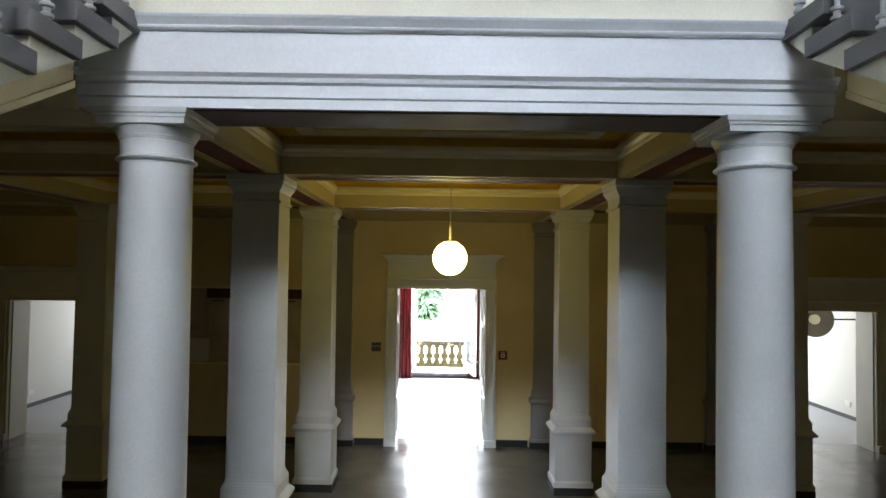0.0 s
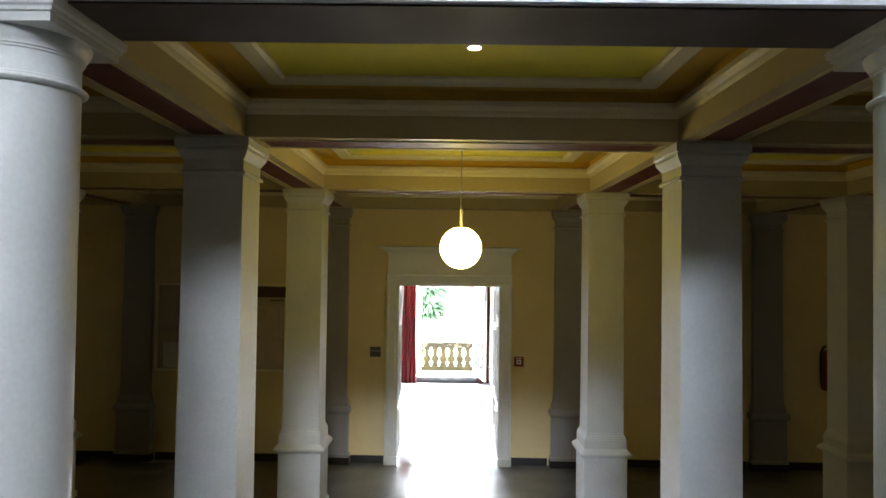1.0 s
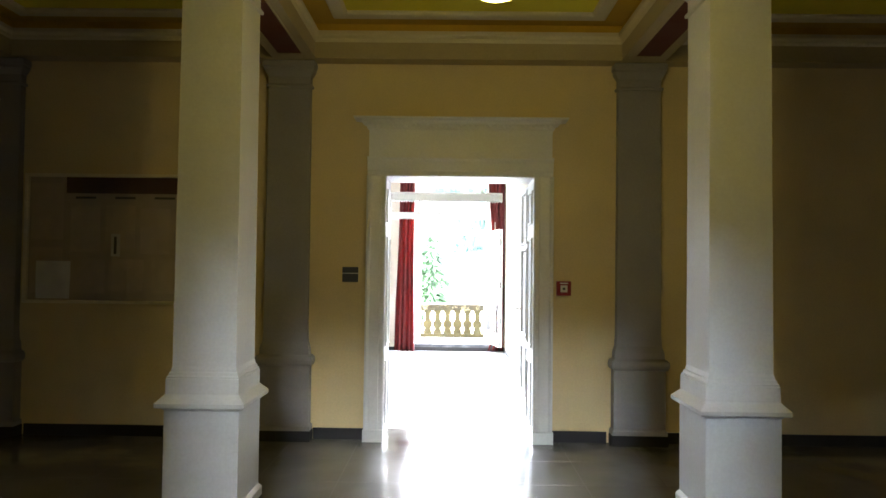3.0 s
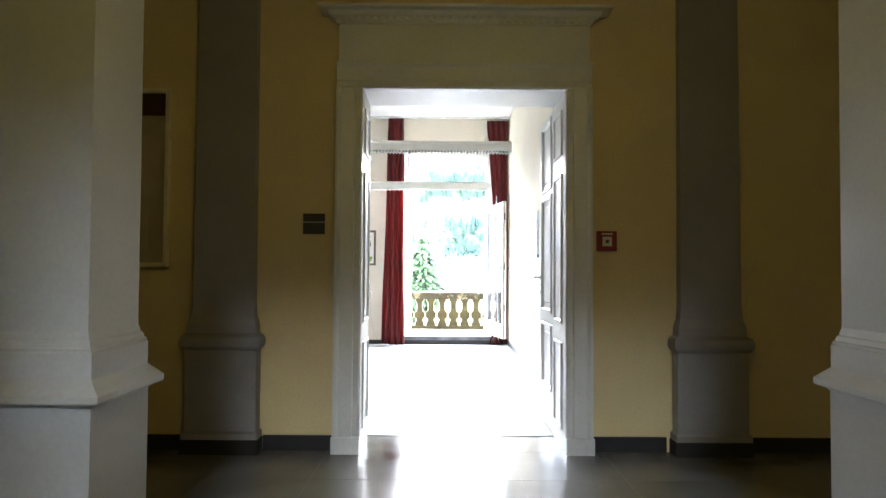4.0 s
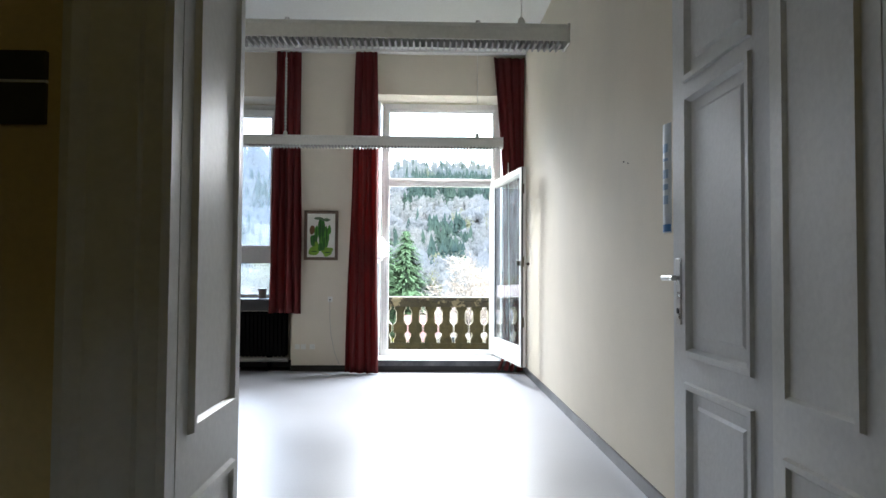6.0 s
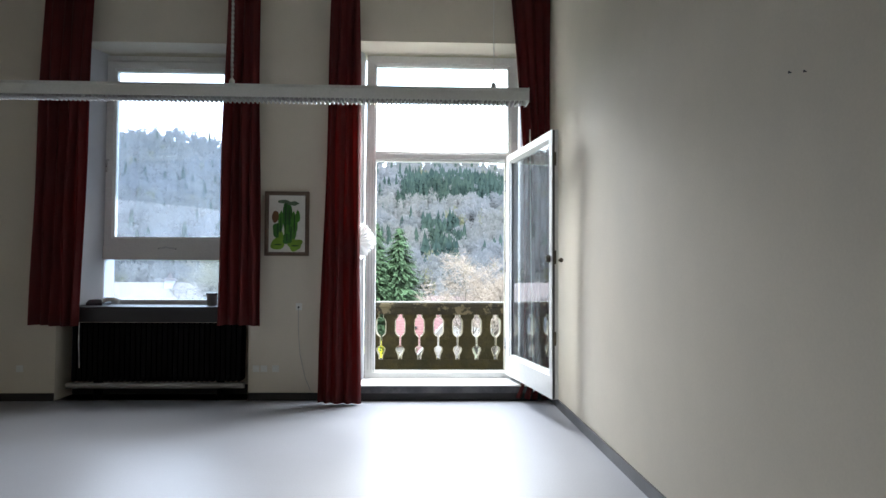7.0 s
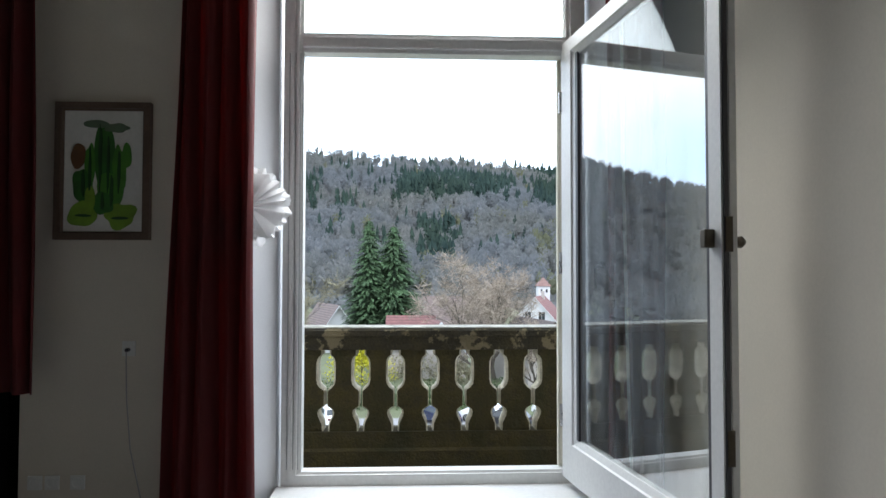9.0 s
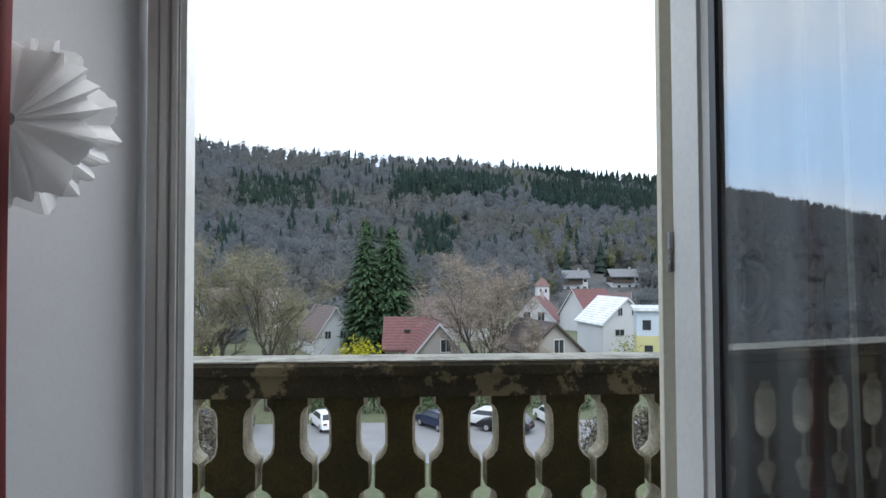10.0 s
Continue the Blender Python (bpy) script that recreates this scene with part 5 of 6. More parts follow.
bm = bmesh.new()
gx = [-3000, -1400] + list(range(-1150, -500, 50)) + list(range(-500, 541, 20)) + [700, 1200, 3000]
gy = [-3000, -200, 17, 60, 100, 150, 200, 240] + list(range(255, 661, 15)) + [800, 1500, 4000]
gv = [[bm.verts.new((x, y, ground_z(x, min(y, 640)) - (max(y - 640, 0) * 0.02))) for x in gx] for y in gy]
for a_, b_ in zip(gv, gv[1:]):
    for i in range(len(gx) - 1):
        f = bm.faces.new((a_[i], a_[i + 1], b_[i + 1], b_[i]))
        f.material_index = 1 if b_[i].co.y > 250 else 0
structure("ground", bm, [GRASS, LITTER], "valley floor of spring grass rising to a wooded hillside", "ground", smooth=True)
ASPHALT = material("pale_worn_asphalt", (0.20, 0.20, 0.205), 0.85, scale=0.6, amount=0.15, fine=20, fine_amount=0.15, bump=0.0)
structure("road", boxes((-26, 30, 60.5, 72.5, GZ0 - 0.2, GZ0 + 0.05)), ASPHALT, "pale asphalt car park below the house", "car park")

# hillside forest
def forest_material(name, c0, c1, rough=0.95):
    m = bpy.data.materials.new(name)
    m.use_nodes = True
    n, l = m.node_tree.nodes, m.node_tree.links
    geo = n.new("ShaderNodeNewGeometry")
    ns = n.new("ShaderNodeTexNoise")
    ns.inputs["Scale"].default_value, ns.inputs["Detail"].default_value = 0.10, 3
    l.new(geo.outputs["Position"], ns.inputs["Vector"])
    add = n.new("ShaderNodeMath"); add.operation = "MULTIPLY_ADD"
    l.new(geo.outputs["Random Per Island"], add.inputs[0])
    add.inputs[1].default_value = 0.28
    l.new(ns.outputs[0], add.inputs[2])
    mr = n.new("ShaderNodeMapRange")
    mr.inputs[1].default_value, mr.inputs[2].default_value = 0.40, 0.90
    l.new(add.outputs[0], mr.inputs[0])
    mx = n.new("ShaderNodeMixRGB")
    mx.inputs[1].default_value, mx.inputs[2].default_value = (*c0, 1), (*c1, 1)
    l.new(mr.outputs[0], mx.inputs[0])
    b = n["Principled BSDF"]
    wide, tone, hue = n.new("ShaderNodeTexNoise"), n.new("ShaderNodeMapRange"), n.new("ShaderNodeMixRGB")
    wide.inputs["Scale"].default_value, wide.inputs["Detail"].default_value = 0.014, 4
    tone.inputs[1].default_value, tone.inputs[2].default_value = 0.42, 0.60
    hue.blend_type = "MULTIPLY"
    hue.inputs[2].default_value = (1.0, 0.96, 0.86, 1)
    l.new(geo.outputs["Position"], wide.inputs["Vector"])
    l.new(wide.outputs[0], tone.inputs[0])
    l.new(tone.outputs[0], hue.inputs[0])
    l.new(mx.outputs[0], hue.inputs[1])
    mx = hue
    l.new(mx.outputs[0], b.inputs["Base Color"])
    b.inputs["Roughness"].default_value = rough
    b.inputs["Specular IOR Level"].default_value = 0.1
    tr, ms = n.new("ShaderNodeBsdfTranslucent"), n.new("ShaderNodeMixShader")
    l.new(mx.outputs[0], tr.inputs[0])
    ms.inputs[0].default_value = 0.5
    l.new(b.outputs[0], ms.inputs[1]); l.new(tr.outputs[0], ms.inputs[2])
    l.new(ms.outputs[0], n["Material Output"].inputs[0])
    return m


# the distance's blue haze is put into the bare and conifer colours
BARE = forest_material("bare_crowns_haze_tint", (0.126, 0.139, 0.152), (0.205, 0.215, 0.228))
CONIF = forest_material("conifers_haze_tint", (0.032, 0.056, 0.054), (0.066, 0.104, 0.090))
GREENING = forest_material("budding_crowns", (0.115, 0.120, 0.085), (0.175, 0.185, 0.115))


class Soup:
    """Collects triangles and quads for one big mesh."""
    def __init__(self):
        self.v, self.f = [], []
    def face(self, *pts):
        i = len(self.v)
        self.v += pts
        self.f.append(tuple(range(i, i + len(pts))))
    def fan(self, top, ring_):
        i = len(self.v)
        self.v += [top] + ring_
        n = len(ring_)
        self.f += [(i, i + 1 + k, i + 1 + (k + 1) % n) for k in range(n)]
    def dome(self, x, y, z, r, rz_, rnd):
        i, n = len(self.v), 7
        a0 = rnd.uniform(0, 6)
        for e in (-0.9, -0.25, 0.35, 0.9):
            for k in range(n):
                a, q = a0 + 6.283 * (k + 0.5 * (e > 0)) / n, rnd.uniform(0.75, 1.15)
                self.v.append((x + r * q * math.cos(a) * math.cos(e), y + r * q * math.sin(a) * math.cos(e), z + rz_ * q * math.sin(e)))
        self.v.append((x, y, z + rz_ * rnd.uniform(0.9, 1.1)))
        for j in range(3):
            for k in range(n):
                a, b = i + j * n + k, i + j * n + (k + 1) % n
                self.f.append((a, b, b + n, a + n))
        self.f += [(i + 3 * n + k, i + 3 * n + (k + 1) % n, i + 4 * n) for k in range(n)]
    def mesh(self, name, mats):
        me = bpy.data.meshes.new(name)
        me.from_pydata([tuple(p) for p in self.v], [], self.f)
        me.materials.append(mats)
        me.update()
        return me


def far_conifer(s, x, y, z, h, r, rnd):
    n = 7
    for k in range(5):
        zt = z + h * (1.0 - 0.16 * k)
        zb = z + h * (0.74 - 0.17 * k)
        rr = r * (0.36 + 0.17 * k)
        a0 = rnd.uniform(0, 6)
        s.fan((x, y, zt), [(x + rr * rnd.uniform(0.7, 1.25) * math.cos(a0 + 6.283 * i / n), y + rr * rnd.uniform(0.7, 1.25) * math.sin(a0 + 6.283 * i / n), zb + rnd.uniform(-0.05, 0.05) * h) for i in range(n)])


def far_bare(s, x, y, z, h, r, rnd, count=120):
    # trunk
    s.face((x - 0.12, y, z), (x + 0.12, y, z), (x + 0.05, y, z + h * 0.6), (x - 0.05, y, z + h * 0.6))
    cz, rz_ = z + h * 0.52, h * 0.44
    lump = rnd.uniform(0, 6)
    s.dome(x, y, cz - 0.1 * rz_, r * 0.55, rz_ * 0.62, rnd)
    for _ in range(count):
        a, e = rnd.uniform(0, 6.283), rnd.uniform(-0.9, 1.5)
        q = rnd.uniform(0.45, 1.0) ** 0.6 * (0.88 + 0.12 * math.sin(3 * a + lump) * math.cos(2 * e))
        ux, uy, uz = math.cos(a) * math.cos(e), math.sin(a) * math.cos(e), math.sin(e)
        px, py, pz = x + r * q * ux, y + r * q * uy, cz + rz_ * q * uz
        w = rnd.uniform(0.05, 0.11) * r
        ln = rnd.uniform(0.14, 0.34) * r
        t = rnd.uniform(-0.6, 0.6)
        s.face((px - w, py, pz - w * t), (px + ln * (ux + t), py + ln * uy, pz + ln * (uz + 0.35)), (px + w, py - w * t, pz + w * t))


# stands of conifers: bearing from, to, slope from, to, share
STANDS = ((-0.025, 0.145, 0.54, 0.80, 0.9), (0.175, 0.41, 0.84, 1.01, 0.85), (0.175, 0.41, 0.44, 0.78, 0.9), (-0.25, -0.135, 0.42, 0.68, 0.6), (0.005, 0.06, 0.12, 0.38, 0.75), (-0.285, -0.25, 0.08, 0.26, 0.75), (-0.115, -0.085, 0.40, 0.52, 0.7))
rnd = random.Random(11)
sb, sc, sg_ = Soup(), Soup(), Soup()
for _ in range(7000):
    y = 258 + 385 * rnd.random() ** 0.85
    x = (rnd.uniform(-0.62, 0.62)) * y
    z = ground_z(x, y) - 0.5
    t = (y - 255) / 385
    # conifers grow in stands between bare beech wood
    u = x / y + 0.012 * noise.noise((y * 0.02, 1, 2))
    c = noise.noise((x * 0.011 + 3, y * 0.016, 0)) + 0.35 * noise.noise((x * 0.05, y * 0.05, 4))
    if 56 < x < 95 and y < 312:
        continue
    likely = 0.02 + (0.12 if t > 0.9 and u > -0.15 else 0.0) + max(0.0, 0.25 * c)
    for u0, u1, t0, t1, share in STANDS:
        inside = min(u - u0, u1 - u) / 0.02
        within_t = min(t - t0, t1 - t) / 0.03
        likely = max(likely, share * max(0.0, min(1.0, 0.5 + min(inside, within_t) + 0.6 * c)))
    if rnd.random() < likely and t > 0.06:
        far_conifer(sc, x, y, z, 10 + 9 * rnd.random(), rnd.uniform(2.4, 3.6), rnd)
    elif rnd.random() < (0.45 if 0.17 < u < 0.40 and t < 0.35 else 0.10 if c < -0.2 else 0.02):
        far_bare(sg_, x, y, z, rnd.uniform(9, 14), rnd.uniform(3, 4.6), rnd, 60)
    else:
        far_bare(sb, x, y, z, rnd.uniform(9, 15), rnd.uniform(2.8, 4.8), rnd)
# the stands close up
for _ in range(2600):
    u0, u1, t0, t1, share = STANDS[rnd.choice((0, 0, 1, 2, 2, 2, 3, 4))]
    y = 255 + 385 * rnd.uniform(t0 + 0.03, min(t1, 1.0) - 0.02)
    x = rnd.uniform(u0, u1) * y
    if noise.noise((x * 0.03, y * 0.03, 7)) + rnd.uniform(-0.2, 0.2) > (-0.05 if share > 0.65 else 0.1):
        far_conifer(sc, x, y, ground_z(x, y) - 0.5, 9 + 8 * rnd.random(), rnd.uniform(2.6, 4.0), rnd)
# woods farther along the slope, met in the door's pane
for _ in range(2600):
    y = 258 + 385 * rnd.random() ** 0.85
    x = rnd.uniform(-1.5, -0.62) * y
    far_bare(sb, x, y, ground_z(x, y) - 0.5, rnd.uniform(9, 15), rnd.uniform(3, 5), rnd, 34)
for nm, s_, mt, lb in (("hillside_bare_wood", sb, BARE, "leafless beech wood covering the hillside, blue-grey haze in its colour"), ("hillside_conifers", sc, CONIF, "dark green conifer stands on the hillside, tinted for haze"), ("hillside_budding_wood", sg_, GREENING, "budding yellow-green trees on the hillside")):
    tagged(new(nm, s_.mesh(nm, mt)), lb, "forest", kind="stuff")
# shrubs and trees between the houses
sv = Soup()
for _ in range(420):
    y = rnd.uniform(95, 262)
    x = rnd.uniform(-0.6, 0.6) * y
    if rnd.random() < 0.16:
        continue
    if -0.19 < x / y < 0.40 and y < 185:
        continue
    far_bare(sv, x, y, GZ0, rnd.uniform(4, 9), rnd.uniform(2, 4), rnd, 60)
# more of them beyond the view, added to darken the open leaf's reflection
for _ in range(420):
    y = rnd.uniform(45, 262)
    x = rnd.uniform(-1.6, -0.62) * y
    far_bare(sv, x, y, GZ0, rnd.uniform(5, 10), rnd.uniform(3, 5), rnd, 40)
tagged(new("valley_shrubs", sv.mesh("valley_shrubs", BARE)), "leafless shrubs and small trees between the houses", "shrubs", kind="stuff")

# near trees
BARK = material("grey_brown_bark", (0.065, 0.055, 0.045), 0.95, scale=1.5, amount=0.2, fine=12, fine_amount=0.2, bump=0.0)
BRUSH = material("dark_brown_brush", (0.13, 0.115, 0.09), 0.95, scale=0.8, amount=0.3, fine=8, fine_amount=0.2, bump=0.0)
TWIG = material("olive_twigs", (0.20, 0.185, 0.12), 0.95, scale=0.8, amount=0.2, fine=8, fine_amount=0.2, bump=0.0)
PINKTWIG = material("reddish_birch_twigs", (0.27, 0.225, 0.18), 0.95, scale=0.8, amount=0.2, fine=8, fine_amount=0.2, bump=0.0)
BUDS = material("yellow_green_buds", (0.20, 0.22, 0.04), 0.9, scale=0.8, amount=0.25, fine=8, fine_amount=0.2, bump=0.0)


def limb(s, p, d, length, r, rnd, depth, twigs, up):
    steps = 4 if depth > 1 else 3
    pts, rads = [Vector(p)], [r]
    d = Vector(d).normalized()
    for i in range(steps):
        d = (d + Vector((rnd.uniform(-1, 1), rnd.uniform(-1, 1), rnd.uniform(-0.6, 1) * up)) * 0.22).normalized()
        pts.append(pts[-1] + d * length / steps)
        rads.append(r * (1 - 0.75 * (i + 1) / steps))
    for i in range(steps):
        a, b = pts[i], pts[i + 1]
        u = (b - a).orthogonal().normalized()
        w = (b - a).normalized().cross(u)
        for k in range(3):
            e0 = math.cos(2.094 * k) * u + math.sin(2.094 * k) * w
            e1 = math.cos(2.094 * (k + 1)) * u + math.sin(2.094 * (k + 1)) * w
            s.face(a + e0 * rads[i], a + e1 * rads[i], b + e1 * rads[i + 1], b + e0 * rads[i + 1])
    if depth == 0:
        for p_ in pts[1:]:
            for _ in range(7):
                q = p_ + Vector((rnd.uniform(-1, 1), rnd.uniform(-1, 1), rnd.uniform(-0.3, 1.0))) * length * 0.7
                g = Vector((rnd.uniform(-1, 1), rnd.uniform(-1, 1), rnd.uniform(-1, 1))) * 0.019
                twigs.face(p_ - g, p_ + g, q + g * 0.4, q - g * 0.4)
        return
    for i in range(1, steps + 1):
        for _ in range((2 if depth > 2 else 1) if i < steps else 3):
            nd = (d + Vector((rnd.uniform(-1, 1), rnd.uniform(-1, 1), rnd.uniform(-0.35, 0.9) * up)) * 0.95).normalized()
            limb(s, pts[i], nd, length * rnd.uniform(0.48, 0.68), rads[i] * 0.7 + 0.008, rnd, depth - 1, twigs, up)


def bare_tree(x, y, h, seed, label, twig_mat, up=1.0, lean=(0, 0), buds=False):
    rnd = random.Random(seed)
    s, tw = Soup(), Soup()
    limb(s, (0, 0, 0), (lean[0], lean[1], 1), h * 0.46, h * 0.026, rnd, 3, tw, up)
    ob = thing("bare_tree", (x, y, GZ0), label, "tree", "leafless trees by the car park")
    for nm, q, mt in (("trunk", s, BARK), ("crown", tw, twig_mat)):
        o = new(nm, q.mesh(nm, mt))
        o.parent = ob
    return ob


bare_tree(-13.1, 78, 16.5, 3, "gnarled leafless tree with a wide crown of olive twigs", TWIG, 0.8, (0.05, 0))
bare_tree(-18.1, 80, 14.5, 5, "leafless tree with olive twigs and first buds", TWIG, 0.7, (-0.1, 0))
bare_tree(-21.1, 84, 16.0, 6, "leafless tree with olive twigs and first buds", TWIG, 0.9)
bare_tree(-14.6, 92, 13.5, 9, "leafless tree with olive twigs", TWIG, 0.8)
bare_tree(7.2, 86, 15.0, 7, "leafless birch with reddish twigs", PINKTWIG, 1.3)
bare_tree(9.3, 92, 14.0, 8, "leafless birch with reddish twigs", PINKTWIG, 1.3)
bare_tree(11.3, 98, 13.0, 10, "leafless birch with reddish twigs", PINKTWIG, 1.2)
bare_tree(12.6, 84, 8.0, 12, "small leafless tree with reddish twigs", PINKTWIG, 1.2)

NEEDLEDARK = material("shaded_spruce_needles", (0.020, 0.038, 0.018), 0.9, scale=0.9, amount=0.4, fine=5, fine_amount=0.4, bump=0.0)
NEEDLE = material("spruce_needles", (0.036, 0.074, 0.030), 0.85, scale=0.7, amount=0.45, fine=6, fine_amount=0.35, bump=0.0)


def spruce(x, y, h, r, seed):
    rnd = random.Random(seed)
    ob = thing("spruce", (x, y, GZ0), "tall dark green spruce with drooping branches", "tree", "pair of spruces")
    part("trunk", lathe([(0.32, 0), (0.22, h * 0.5), (0.03, h)], 8), BARK, ob)
    # solid core closes the crown; its darker green paints the shade inside
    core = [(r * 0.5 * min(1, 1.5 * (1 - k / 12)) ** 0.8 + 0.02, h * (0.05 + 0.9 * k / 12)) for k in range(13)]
    part("inner_foliage", lathe(core, 9), NEEDLEDARK, ob, "solid core, coloured dark as the shade inside the crown")
    s = Soup()
    z = h * 0.05
    while z < h * 0.99:
        f = 1 - z / h
        rr = r * (0.05 + 0.95 * min(1.0, 2.1 * f) ** 0.68)
        nb = int(18 + 30 * f)
        for k in range(nb):
            a = rnd.uniform(0, 6.283)
            L = rr * rnd.uniform(0.70, 1.12)
            dx, dy = math.cos(a), math.sin(a)
            drop = L * rnd.uniform(0.20, 0.5)
            for q in range(max(3, int(L / 0.32))):
                u = (q + 0.6) / max(3, int(L / 0.32))
                px, py, pz = dx * L * u, dy * L * u, z - drop * u ** 0.8 + 0.25 * f * u * u
                w = (0.55 - 0.25 * u) * (0.5 + 0.6 * f)
                sx, sy = -dy * w * rnd.uniform(0.5, 1), dx * w * rnd.uniform(0.5, 1)
                ln = 0.55 * (0.5 + f)
                s.face((px + sx, py + sy, pz - rnd.uniform(0.1, 0.5) * w), (px - sx, py - sy, pz - rnd.uniform(0.1, 0.5) * w), (px + dx * ln, py + dy * ln, pz - rnd.uniform(0.1, 0.55)))
                s.face((px + 0.5 * sx, py + 0.5 * sy, pz), (px - 0.5 * sx, py - 0.5 * sy, pz), (px + rnd.uniform(-0.2, 0.2), py + rnd.uniform(-0.2, 0.2), pz - w * rnd.uniform(0.6, 1.3)))
        z += 0.30 + 0.10 * f
    o = new("crown", s.mesh("crown", NEEDLE))
    o.parent = ob


spruce(-6.4, 110, 20.0, 3.5, 21)
spruce(-3.0, 111, 19.3, 4.5, 22)


def bush(x, y, rx, rz_, mat, label, seed, count=900):
    rnd = random.Random(seed)
    s = Soup()
    for _ in range(count):
        a, e = rnd.uniform(0, 6.283), rnd.uniform(-0.1, 1.5)
        q = rnd.uniform(0.55, 1.0) * (1 + 0.2 * math.sin(3 * a + seed))
        p = Vector((rx * q * math.cos(a) * math.cos(e), rx * 0.6 * q * math.sin(a) * math.cos(e), rz_ * q * math.sin(e)))
        g = [Vector((rnd.uniform(-1, 1), rnd.uniform(-1, 1), rnd.uniform(-1, 1))) * 0.17 for _ in range(3)]
        s.face(p + g[0], p + g[1], p + g[2])
    ob = thing("shrub", (x, y, GZ0), label, "shrub")
    o = new("foliage", s.mesh("foliage", mat))
    o.parent = ob
    part("stems", boxes((-0.08, 0.08, -0.08, 0.08, 0, rz_ * 0.6)), BARK, ob)


FORS = material("forsythia_blossom", (0.42, 0.40, 0.02), 0.9, scale=0.8, amount=0.3, fine=6, fine_amount=0.3, bump=0.0)
bush(-5.9, 91, 4.0, 4.6, FORS, "yellow flowering forsythia shrub", 31, 3600)
bush(21.9, 84, 2.6, 5.2, BUDS, "tall yellow-green budding shrub", 32, 1500)
bush(-18.2, 74, 3.6, 5.6, BUDS, "tall yellow-green budding shrub", 33, 1800)
bush(0.0, 93.5, 3.4, 3.1, TWIG, "grey leafless shrub in front of the red-roofed house", 35, 2600)
bush(5.0, 90.5, 2.6, 2.6, TWIG, "grey leafless shrub in front of the red-roofed house", 36, 2000)
for i, (x, y) in enumerate(((13.0, 60.5), (16.2, 61.5), (19.4, 61.0), (22.5, 62.5), (26.0, 62.0), (-19.5, 61.5), (-14.2, 62.0))):
    bush(x, y, 2.3, 3.2, BRUSH, "leafless grey-brown brush at the edge of the car park", 60 + i, 3400)
HEDGE = material("dark_hedge_leaves", (0.03, 0.06, 0.015), 0.9, scale=0.8, amount=0.3, fine=6, fine_amount=0.3, bump=0.0)
for i, x in enumerate((-9, -3.5, 2.2, 8.0, 14.0)):
    bush(x, 77.5, 3.2, 2.3, HEDGE, "dark green hedge shrub behind the car park", 40 + i, 1500)

# houses
def tiles(name, c):
    """Roof tiles: rows of pantiles show as fine bands."""
    m = material(name, c, 0.8, scale=0.6, amount=0.15, fine=3.0, fine_amount=0.25, bump=0.0)
    n, l = m.node_tree.nodes, m.node_tree.links
    w, mx, mr, geo = (n.new(k) for k in ("ShaderNodeTexWave", "ShaderNodeVectorMath", "ShaderNodeMapRange", "ShaderNodeNewGeometry"))
    w.bands_direction = "Z"
    w.inputs["Scale"].default_value = 0.95
    w.inputs["Distortion"].default_value = 0.4
    mr.inputs[3].default_value, mr.inputs[4].default_value = 0.72, 1.15
    mx.operation = "SCALE"
    b = n["Principled BSDF"]
    src = b.inputs["Base Color"].links[0].from_socket
    l.new(geo.outputs["Position"], w.inputs["Vector"])
    l.new(w.outputs["Fac"], mr.inputs[0])
    l.new(src, mx.inputs[0])
    l.new(mr.outputs[0], mx.inputs["Scale"])
    l.new(mx.outputs[0], b.inputs["Base Color"])
    return m


REDTILE, BROWNTILE, DARKTILE, WHITEROOF = tiles("red_roof_tiles", (0.15, 0.066, 0.064)), tiles("brown_roof_tiles", (0.115, 0.085, 0.08)), tiles("dark_roof_tiles", (0.075, 0.06, 0.058)), tiles("pale_metal_roof", (0.62, 0.64, 0.66))
SLATE = tiles("grey_slate_roof", (0.16, 0.165, 0.175))
RENDERW = material("white_render", (0.50, 0.51, 0.53), 0.85, scale=0.4, amount=0.06, bump=0.0)
RENDERG = material("grey_render", (0.33, 0.31, 0.29), 0.85, scale=0.4, amount=0.08, bump=0.0)
RENDERY = material("yellow_render", (0.50, 0.47, 0.25), 0.85, scale=0.4, amount=0.06, bump=0.0)
RENDERB = material("pale_blue_render", (0.48, 0.55, 0.62), 0.85, scale=0.4, amount=0.06, bump=0.0)
TIMBER = material("dark_timber", (0.06, 0.045, 0.035), 0.8, scale=1, bump=0.0)
WINDOWDARK = material("dark_window_glass", (0.03, 0.035, 0.04), 0.15, scale=2, bump=0.0)


